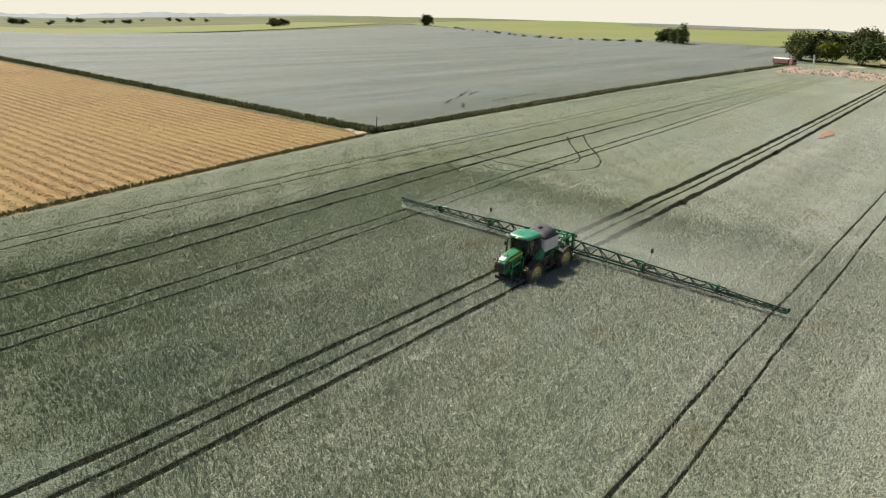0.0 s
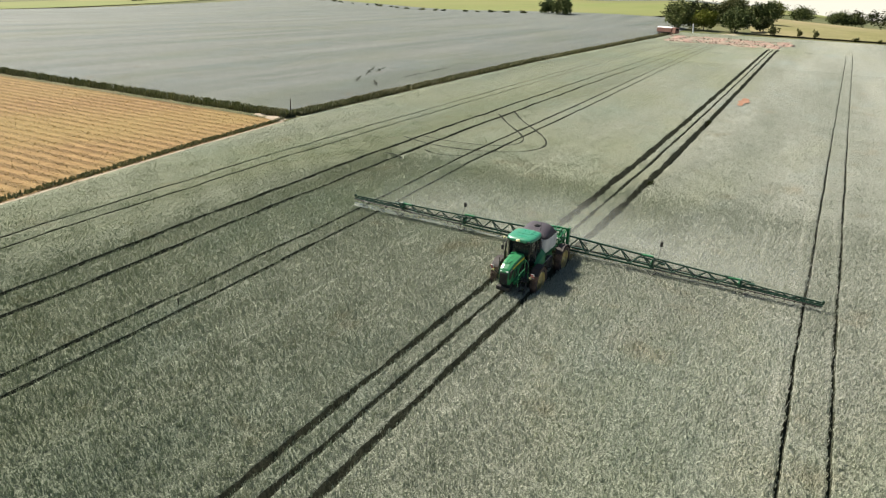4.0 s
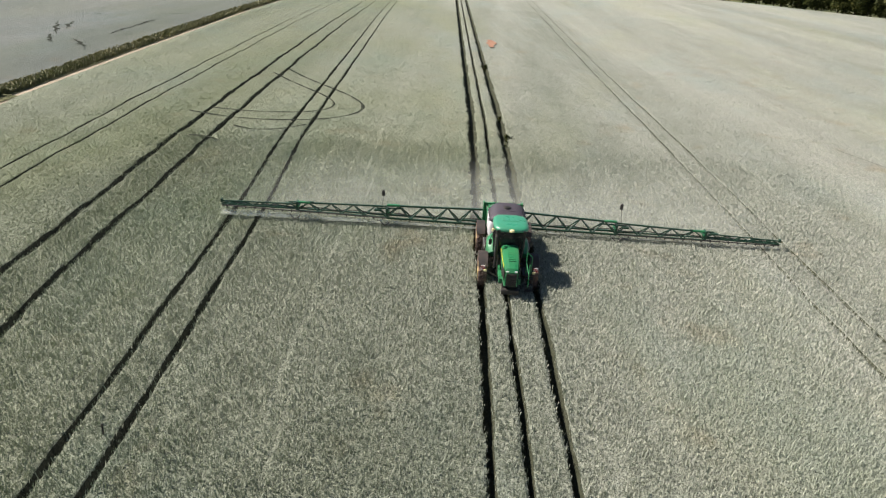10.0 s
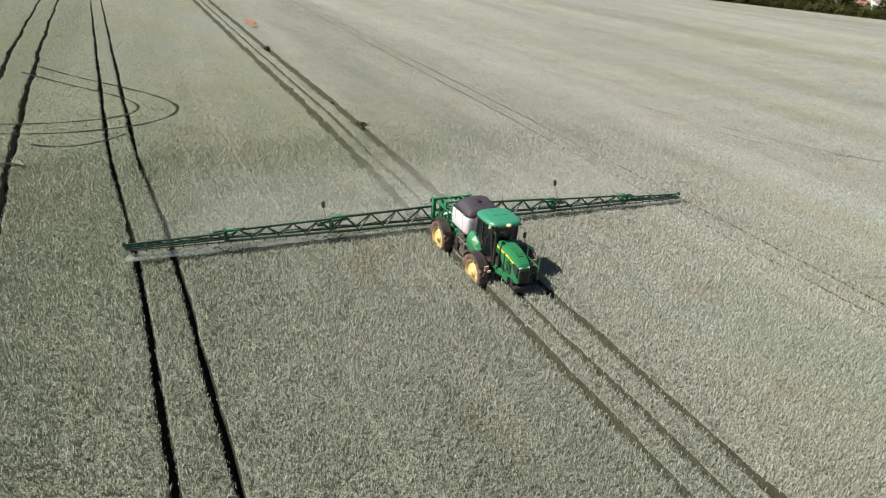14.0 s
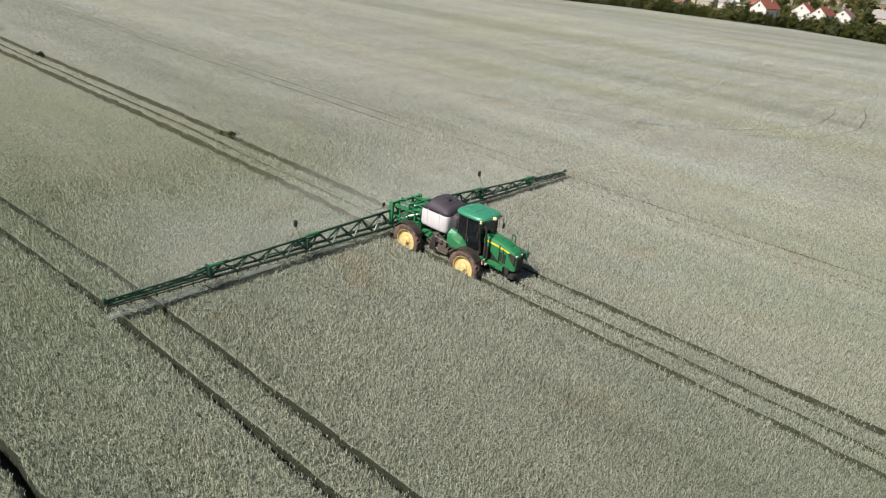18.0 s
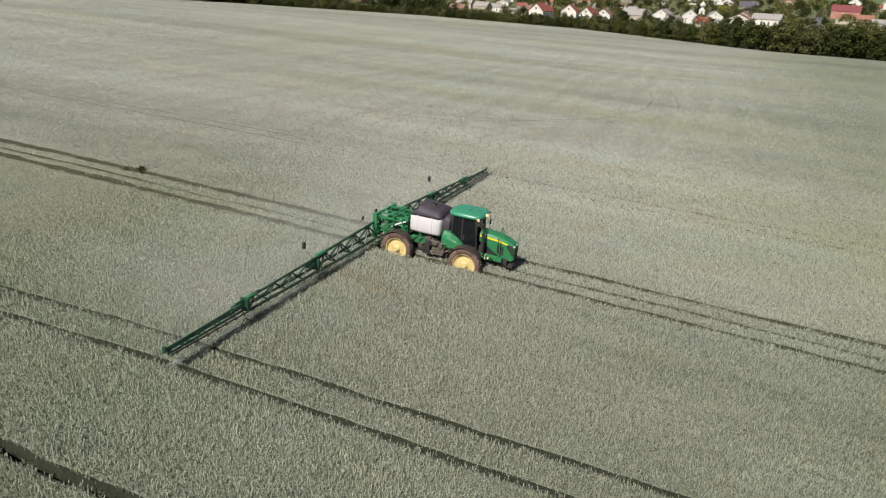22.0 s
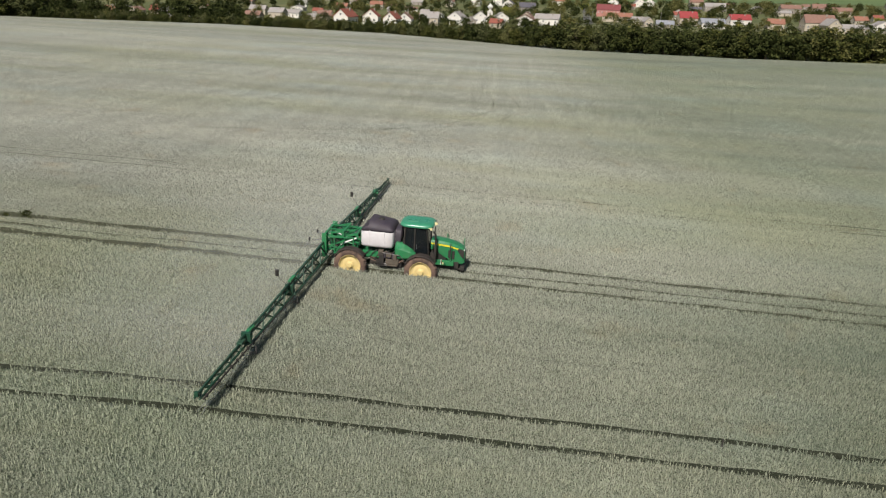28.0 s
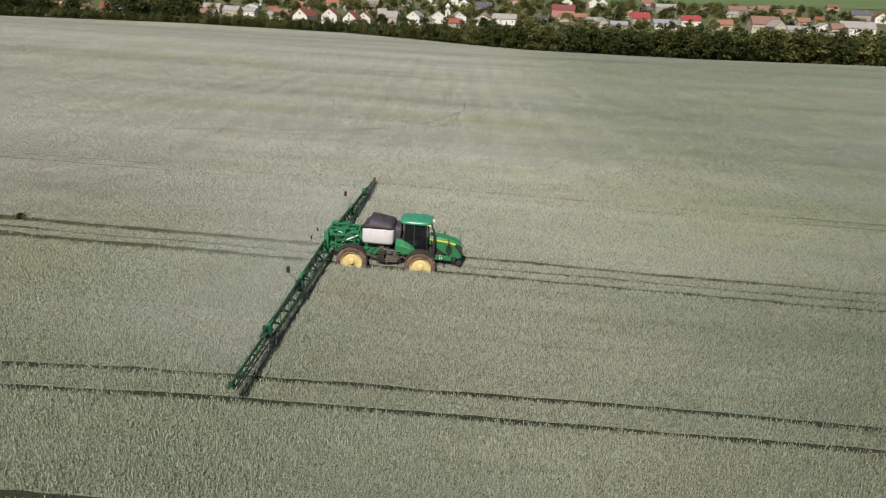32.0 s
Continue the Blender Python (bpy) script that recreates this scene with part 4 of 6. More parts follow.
# engine side covers and boxes
for s in (-1, 1):
    b = bmesh.new()
    loft(b, [[(s * (0.55 + w * c), y, z + h * k) for c, k in ((0, -1), (0.92, -1), (1, -0.8), (1, 0.25), (0.9, 0.55), (0.5, 0.96), (0, 1))] for y, z, w, h in ((0.42, 1.86, 0.4, 0.38), (0.5, 1.86, 0.46, 0.44), (0.9, 1.82, 0.47, 0.38), (1.25, 1.74, 0.44, 0.26), (1.5, 1.66, 0.36, 0.12))])
    part("side_cover", b, "green", sprayer, "faceted green side cover tapering forwards")
holder("battery_box", "muddy", sprayer, ((0.86, 0.3, 1.22), (0.4, 0.7, 0.3)), ((0.93, 0.3, 1.02), (0.34, 0.6, 0.08)), bevel=0.04, label="mud-brown box on the chassis side")
holder("tool_box", "muddy", sprayer, ((-0.86, 0.25, 1.25), (0.42, 0.75, 0.34)), bevel=0.04)
for s in (-1, 1):
    holder("rail_panel", "green", sprayer, ((s * 0.62, -0.75, 1.42), (0.2, 1.3, 0.32)), bevel=0.03)
b = bmesh.new()
rod(b, (0.75, -0.25, 1.45), (0.95, -0.05, 1.75), 0.06)
rod(b, (0.8, -0.4, 1.3), (0.8, 0.9, 1.2), 0.05)
box(b, (0.8, -0.35, 1.62), (0.3, 0.3, 0.3), 0.05)
part("pump", b, "muddy", sprayer)
for i in range(6):
    b = bmesh.new()
    y = -1.3 + i * 0.33
    tube(b, [(0.7, y, 1.25), (0.76, y + 0.1, 1.45), (0.78, y + 0.25, 1.62), (0.7, y + 0.4, 1.74), (0.55, y + 0.5, 1.8)], 0.022)
    part("hose", b, "black", sprayer)

# black boxes added under the chassis to stand in for its shaded underside
holder("belly_tank", "black", sprayer, ((0, 0.1, 0.98), (1.3, 2.2, 0.36)), ((0.75, 0.2, 0.95), (0.3, 1.2, 0.3)), ((-0.75, 0.2, 0.95), (0.3, 1.2, 0.3)), bevel=0.05)
for k in range(22):
    b = bmesh.new()
    q = random.Random(300 + k)
    p0 = Vector(((1 if k % 2 else -1) * q.uniform(0.75, 1.08), q.uniform(-0.7, 0.9), q.uniform(1.15, 1.6)))
    run = [p0]
    for j in range(3):
        run.append(run[-1] + Vector((q.uniform(-0.1, 0.1), q.uniform(-0.3, 0.3), q.uniform(-0.2, 0.2))))
    tube(b, run, 0.025)
    part("pipe", b, ("black", "mudpipe", "muddy", "steel")[k % 4], sprayer)

# cab
cab = holder("cab", "black", sprayer, ((0, 1.5, 1.55), (1.25, 1.5, 0.35)), ((0, 0.72, 2.05), (1.5, 0.12, 0.8)), bevel=0.04)
POSTS = [((-0.62, 2.28, 1.6), (-0.78, 2.12, 3.2)), ((0.62, 2.28, 1.6), (0.78, 2.12, 3.2)), ((-0.8, 0.78, 1.6), (-0.82, 0.82, 3.2)), ((0.8, 0.78, 1.6), (0.82, 0.82, 3.2)), ((-0.8, 1.42, 1.5), (-0.84, 1.42, 3.2)), ((0.8, 1.42, 1.5), (0.84, 1.42, 3.2))]
for a, c in POSTS:
    b = bmesh.new()
    bar(b, a, c, 0.08)
    part("cab_post", b, "black", cab)


def pane(name, quad, parent):
    b = bmesh.new()
    vs = [b.verts.new(q) for q in quad]
    fc = b.faces.new(vs)
    r = bmesh.ops.extrude_face_region(b, geom=[fc])
    nrm = fc.normal.copy() if fc.normal.length else Vector((0, 1, 0))
    fc.normal_update()
    for v in (g for g in r["geom"] if isinstance(g, bmesh.types.BMVert)):
        v.co += fc.normal * 0.012
    bmesh.ops.recalc_face_normals(b, faces=b.faces)
    return part(name, b, "glass", parent)


pane("windscreen", [(-0.6, 2.27, 1.7), (0.6, 2.27, 1.7), (0.75, 2.12, 3.16), (-0.75, 2.12, 3.16)], cab)
pane("rear_window", [(-0.76, 0.8, 2.3), (0.76, 0.8, 2.3), (0.78, 0.82, 3.16), (-0.78, 0.82, 3.16)], cab)
for s in (-1, 1):
    pane("side_window", [(s * 0.8, 0.84, 1.75), (s * 0.8, 1.4, 1.65), (s * 0.83, 1.4, 3.16), (s * 0.82, 0.86, 3.16)], cab)
    pane("door_window", [(s * 0.8, 1.46, 1.6), (s * 0.64, 2.24, 1.7), (s * 0.78, 2.1, 3.16), (s * 0.83, 1.46, 3.16)], cab)
    b = bmesh.new()
    rod(b, (s * 0.84, 1.55, 2.0), (s * 0.86, 1.55, 2.25), 0.015)
    part("door_handle", b, "steel", cab)
holder("seat", "black", cab, ((0, 1.25, 1.95), (0.52, 0.5, 0.14)), ((0, 1.02, 2.35), (0.5, 0.14, 0.75)), bevel=0.05)
b = bmesh.new()
rod(b, (0, 1.95, 1.7), (0, 1.78, 2.2), 0.04)
lathe(b, [(2.2, 0.17), (2.23, 0.2), (2.26, 0.17)], "Z", 18, (0, 1.75, 0))
part("steering_wheel", b, "black", cab)
for o in (cab, *cab.children):
    for v in o.data.vertices:
        v.co.x *= 0.88
        v.co.y = 1.47 + (v.co.y - 1.47) * 0.88
# roof: a rounded slab with a lip
b = bmesh.new()
secs = []
for z, k in ((3.16, 0.9), (3.18, 0.985), (3.22, 1.0), (3.29, 0.985), (3.35, 0.92), (3.385, 0.78), (3.40, 0.5)):
    q = []
    for i in range(32):
        a = 2 * math.pi * i / 32
        c, s = math.cos(a), math.sin(a)
        q.append((0.83 * k * math.copysign(abs(c) ** 0.5, c), 1.47 + 0.92 * k * math.copysign(abs(s) ** 0.5, s), z))
    secs.append(q)
loft(b, secs)
roof = part("roof", b, "roofgreen", sprayer, "rounded green cab roof", smooth=True)
holder("roof_hatch", "roofgreen", roof, ((0, 1.2, 3.40), (0.8, 0.7, 0.03)), bevel=0.015)
for x in (-0.7, -0.45, 0.45, 0.7):
    b = bmesh.new()
    box(b, (x * 0.85, 2.33, 3.22), (0.16, 0.05, 0.07), 0.015)
    part("work_light", b, "black", roof)
b = bmesh.new()
rod(b, (0.7, 2.1, 3.2), (0.88, 2.3, 3.23), 0.02)
rod(b, (0.88, 2.3, 3.18), (0.88, 2.3, 3.3), 0.06, 0.05, 12)
part("beacon", b, "amber", roof, "amber warning beacon")
b = bmesh.new()
lathe(b, [(3.2, 0.05), (3.23, 0.12), (3.3, 0.11), (3.33, 0.05)], "Z", 18, (0, 2.4, 0))
box(b, (0, 2.32, 3.2), (0.1, 0.16, 0.04))
part("satellite_receiver", b, "amber", roof, "pale yellow satellite receiver dome")
b = bmesh.new()
rod(b, (-0.6, 0.6, 3.4), (-0.62, 0.55, 4.0), 0.008)
part("aerial", b, "black", roof)
for s in (-1, 1):
    b = bmesh.new()
    tube(b, [(s * 0.72, 2.1, 3.0), (s * 0.9, 2.25, 2.95), (s * 0.94, 2.28, 2.8), (s * 0.94, 2.28, 2.5)], 0.016)
    arm = part("mirror_arm", b, "black", sprayer)
    holder("mirror", "black", arm, ((s * 0.95, 2.28, 2.62), (0.15, 0.06, 0.28)), bevel=0.03)

# hood
b = bmesh.new()
secs = []
for y, hw, zt, zb in ((2.26, 0.41, 2.5, 1.98), (2.6, 0.41, 2.49, 1.86), (3.0, 0.395, 2.45, 1.58), (3.3, 0.38, 2.4, 1.4), (3.7, 0.35, 2.29, 1.28), (3.98, 0.315, 2.14, 1.24), (4.1, 0.27, 1.98, 1.3)):
    secs.append([(-hw * 0.96, y, zb), (-hw, y, zb + 0.12), (-hw, y, zt - 0.16), (-hw * 0.84, y, zt - 0.03), (-hw * 0.4, y, zt), (hw * 0.4, y, zt), (hw * 0.84, y, zt - 0.03), (hw, y, zt - 0.16), (hw, y, zb + 0.12), (hw * 0.96, y, zb)])
loft(b, secs)
hood = part("hood", b, "green", sprayer, "green engine hood", smooth=False)
for s in (-1, 1):
    b = bmesh.new()
    loft(b, [[(s * (w + 0.004), y, z - 0.045), (s * (w + 0.012), y, z - 0.045), (s * (w + 0.012), y, z + 0.045), (s * (w + 0.004), y, z + 0.045)] for y, w, z in ((2.28, 0.41, 2.29), (3.2, 0.386, 2.21), (3.75, 0.345, 2.08))])
    part("stripe", b, "stripe", hood, "yellow stripe along the hood")
    for y, z, h in ((3.28, 1.76, 0.45), (3.5, 1.72, 0.45)):
        b = bmesh.new()
        box(b, (s * 0.375, y, z), (0.03, 0.13, h), 0.01)
        for k in range(5):
            box(b, (s * 0.387, y, z - h / 2 + 0.06 + k * h / 5.2), (0.02, 0.12, 0.025))
        part("side_vent", b, "black", hood)
    b = bmesh.new()
    box(b, (s * 0.19, 4.04, 2.0), (0.14, 0.1, 0.07), 0.03)
    part("headlight", b, "lens", hood)
b = bmesh.new()
box(b, (0, 4.06, 1.62), (0.48, 0.12, 0.64), 0.04)
for k in range(7):
    box(b, (0, 4.125, 1.34 + k * 0.09), (0.43, 0.02, 0.03))
part("grille", b, "black", hood, "black radiator grille")
for k in range(6):
    b = bmesh.new()
    box(b, (0, 3.0 + k * 0.12, 2.45 - k * 0.022), (0.3, 0.05, 0.02), 0, Matrix.Rotation(radians(-10), 3, "X"))
    part("hood_slot", b, "green", hood)
holder("engine", "black", sprayer, ((0, 3.0, 1.15), (0.7, 1.6, 0.4)), ((0, 2.4, 1.5), (0.8, 0.3, 0.5)), bevel=0.04)
# solid black boxes stand in for the shaded opening under the hood
holder("engine_bay", "black", sprayer, ((0, 2.7, 1.62), (0.66, 0.8, 0.5)), ((0.36, 2.52, 1.7), (0.1, 0.3, 0.62)), ((-0.36, 2.52, 1.7), (0.1, 0.3, 0.62)), bevel=0.03, label="black boxes filling the shaded gap below the hood")
holder("front_bumper", "black", sprayer, ((0, 4.0, 1.0), (0.8, 0.25, 0.22)), ((0, 3.7, 0.92), (0.6, 0.5, 0.12)), bevel=0.03)
b = bmesh.new()
rod(b, (0.66, 2.55, 1.5), (0.66, 2.55, 2.55), 0.07, 0.07, 12)
rod(b, (0.66, 2.55, 2.5), (0.66, 2.5, 2.95), 0.05, 0.05, 10)
rod(b, (0.66, 2.5, 2.95), (0.7, 2.4, 3.05), 0.05, 0.045, 10)
part("exhaust_pipe", b, "black", sprayer)
b = bmesh.new()
rod(b, (0.62, 3.35, 1.5), (0.62, 3.35, 2.45), 0.028)
part("air_intake", b, "black", sprayer)
# railing and steps on the far front corner
b = bmesh.new()
for p, q in (((-0.75, 3.0, 1.3), (-0.75, 3.0, 2.5)), ((-0.78, 3.95, 1.25), (-0.78, 3.95, 2.35)), ((-0.75, 3.0, 1.95), (-0.78, 3.95, 1.85)), ((-0.98, 3.05, 1.3), (-0.98, 3.05, 2.3)), ((-0.98, 3.05, 2.3), (-0.75, 3.0, 2.5))):
    rod(b, p, q, 0.025)
part("handrail", b, "green", sprayer, "green tubular handrail")
b = bmesh.new()
for x in (-0.72, -1.05):
    bar(b, (x, 3.7, 0.55), (x, 3.3, 1.4), 0.05)
for k in range(4):
    f = k / 3
    box(b, (-0.885, 3.68 - 0.36 * f, 0.6 + 0.76 * f), (0.34, 0.18, 0.03))
box(b, (-0.86, 2.75, 1.42), (0.5, 0.9, 0.05))
part("ladder", b, "black", sprayer, "black access ladder")
for s in (-1, 1):
    b = bmesh.new()
    rod(b, (s * 0.5, 3.1, 1.2), (s * 1.2, 2.95, 1.55), 0.025)
    br = part("board_bracket", b, "black", sprayer)
    b = bmesh.new()
    box(b, (s * 1.22, 2.95, 1.6), (0.2, 0.03, 0.24), 0.01)
    wb = part("warning_board", b, "white", br, "red and white striped warning board")
    for k in range(3):
        b = bmesh.new()
        c = -0.062 + k * 0.062
        box(b, (s * 1.22 + c, 2.97, 1.6 + c * 0.1), (0.035, 0.014, 0.22), 0, Matrix.Rotation(radians(28), 3, "Y"))
        part("stripe", b, "warnred", wb)
    b = bmesh.new()
    box(b, (s * 1.12, 3.05, 1.5), (0.14, 0.06, 0.1), 0.02)
    part("marker_light", b, "amber", br)

# lift frame between chassis and boom
b = bmesh.new()
for x in (-0.55, 0.55):
    bar(b, (x, -1.75, 1.4), (x, -1.75, 2.45), 0.12)
    bar(b, (x, -1.75, 2.4), (x, -3.25, 2.05), 0.1)
    bar(b, (x, -1.75, 1.75), (x, -3.25, 1.4), 0.1)
    bar(b, (x, -1.75, 1.45), (x, -2.9, 2.1), 0.07)
    bar(b, (x, -1.9, 1.3), (x, -2.9, 1.25), 0.12)
for y, z in ((-1.75, 2.42), (-1.75, 1.6), (-2.6, 2.2), (-2.6, 1.55)):
    bar(b, (-0.55, y, z), (0.55, y, z), 0.08)
bar(b, (-0.55, -1.8, 2.4), (0.55, -2.6, 2.2), 0.06)
bar(b, (0.55, -1.8, 2.4), (-0.55, -2.6, 2.2), 0.06)
for x in (-0.75, 0.75):
    bar(b, (x, -1.6, 2.0), (x, -3.3, 2.3), 0.08)
    bar(b, (x, -1.6, 2.35), (x, -3.3, 1.65), 0.06)
    bar(b, (x, -2.45, 1.45), (x, -2.45, 2.5), 0.08)
    bar(b, (x, -2.45, 2.5), (x * 0.7, -3.3, 2.35), 0.07)
    bar(b, (x, -1.65, 1.5), (x, -3.3, 1.5), 0.07)
bar(b, (-0.8, -2.45, 2.5), (0.8, -2.45, 2.5), 0.08)
part("lift_frame", b, "green", sprayer, "green parallel lift frame of the boom")
for s in (-1, 1):
    b = bmesh.new()
    rod(b, (s * 0.3, -1.8, 1.6), (s * 0.3, -2.5, 1.85), 0.06, seg=10)
    cyl = part("lift_cylinder", b, "green", sprayer)
    b = bmesh.new()
    rod(b, (s * 0.3, -2.5, 1.85), (s * 0.3, -3.2, 2.1), 0.032, seg=10)
    part("piston_rod", b, "white", cyl, "bright piston rod")
    b = bmesh.new()
    rod(b, (s * 0.72, -1.75, 2.25), (s * 0.72, -2.6, 1.8), 0.045, seg=10)
    part("hydraulic_ram", b, "white", sprayer, "pale hydraulic ram")
mast = new("boom_mast")
mast.parent = sprayer
mast["label"] = "green centre mast of the boom"
MAST = [((x, -3.42, 1.1), (x, -3.42, 2.42 if abs(x) < 0.6 else 2.36), 0.12, "mast_post") for x in (-0.95, -0.5, 0.5, 0.95)]
MAST += [((-1.0, -3.42, z), (1.0, -3.42, z), 0.1, "mast_beam") for z in (1.2, 1.75, 2.34)]
for s in (-1, 1):
    MAST += [((s * 0.95, -3.42, 1.2), (s * 0.5, -3.42, 1.75), 0.06, "mast_brace"), ((s * 0.5, -3.42, 1.75), (s * 0.95, -3.42, 2.4), 0.06, "mast_brace")]
for p, q, w, nm in MAST:
    b = bmesh.new()
    bar(b, p, q, w)
    part(nm, b, "green", mast)
for i in range(5):
    b = bmesh.new()
    x = -0.4 + 0.2 * i
    pts = [(x, -1.9, 1.7), (x + 0.05, -2.4, 1.5 + 0.05 * i), (x, -2.9, 1.55), (x * 1.3, -3.4, 1.9)]
    tube(b, pts, 0.02)
    part("hose", b, "black", sprayer)

# extra struts, cross tubes and valve block of the lift frame
for s in (-1, 1):
    for p, q, w in (((0.9, -1.85, 1.5), (0.9, -1.85, 2.3), 0.07), ((0.9, -1.85, 2.3), (0.85, -3.35, 2.2), 0.055), ((0.9, -2.9, 1.3), (0.9, -2.9, 2.25), 0.055), ((0.9, -1.9, 1.55), (0.85, -3.35, 1.75), 0.05), ((0.9, -2.3, 2.27), (0.9, -2.85, 1.35), 0.045), ((0.35, -1.9, 2.5), (0.35, -3.3, 2.5), 0.05)):
        b = bmesh.new()
        bar(b, (s * p[0], p[1], p[2]), (s * q[0], q[1], q[2]), w)
        part("lift_strut", b, "green", sprayer)
    b = bmesh.new()
    box(b, (s * 1.02, -3.42, 1.8), (0.1, 0.26, 1.3), 0.02)
    part("mast_plate", b, "green", sprayer, "bright green mast side plate")
    b = bmesh.new()
    rod(b, (s * 0.86, -1.7, 2.3), (s * 0.86, -2.3, 2.0), 0.04, seg=8)
    part("hydraulic_ram", b, "white", sprayer, "pale hydraulic ram")
    # dark lamp panel on the nose
    b = bmesh.new()
    loft(b, [[(s * (w + 0.002), y, z0), (s * (w + 0.02), y, z0), (s * (w + 0.02), y, z1), (s * (w + 0.002), y, z1)] for y, w, z0, z1 in ((3.72, 0.386, 1.98, 2.1), (3.9, 0.37, 1.72, 2.1), (4.06, 0.335, 1.55, 2.02))])
    part("lamp_panel", b, "black", hood, "black lamp panel on the nose")
holder("valve_block", "black", sprayer, ((0, -2.2, 1.75), (0.5, 0.4, 0.35)), bevel=0.03)
for s in (-1, 1):
    b = bmesh.new()
    rod(b, (s * 0.6, -3.55, 2.0), (s * 0.7, -4.35, 1.75), 0.02, seg=6)
    rod(b, (s * 0.7, -4.35, 1.75), (s * 1.3, -4.4, 1.7), 0.02, seg=6)
    rod(b, (s * 0.5, -3.55, 1.7), (s * 0.55, -4.3, 1.45), 0.02, seg=6)
    rear = part("rear_rail", b, "steel", sprayer, "thin pale rear rail")
    b = bmesh.new()
    box(b, (s * 0.7, -4.35, 1.9), (0.16, 0.06, 0.2), 0.02)
    part("rear_lamp", b, "black", rear)
# steps, pump box and pipe runs between the wheels
for s in (-1, 1):
    holder("step_box", "black", sprayer, ((s * 0.98, -0.28, 1.35), (0.3, 0.28, 0.62)), ((s * 1.0, -0.28, 1.0), (0.3, 0.5, 0.06)), bevel=0.02)
    holder("filter_housing", "muddy", sprayer, ((s * 0.98, 0.12, 1.58), (0.26, 0.3, 0.22)), ((s * 1.02, 0.45, 1.5), (0.2, 0.2, 0.3)), bevel=0.04)
    b = bmesh.new()
    for k in range(3):
        rod(b, (s * 1.05, -0.1 + 0.22 * k, 1.42), (s * 1.05, -0.1 + 0.22 * k, 1.7), 0.06, 0.05, 10)
    part("filter_bowl", b, "cover", sprayer)
    b = bmesh.new()
    rod(b, (s * 1.1, -0.2, 1.72), (s * 1.1, 0.7, 1.66), 0.022, seg=6)
    rod(b, (s * 1.1, 0.7, 1.66), (s * 0.9, 0.95, 1.3), 0.022, seg=6)
    part("pipe", b, "steel", sprayer)

# boom: the right wing rides a little higher than the left
BOOM_Y, BOOM_TILT = -3.47, 0.0155
boom = new("boom")
boom.parent = sprayer
boom["label"] = "long dark green lattice boom"


def bz(x, z):
    return z + BOOM_TILT * x


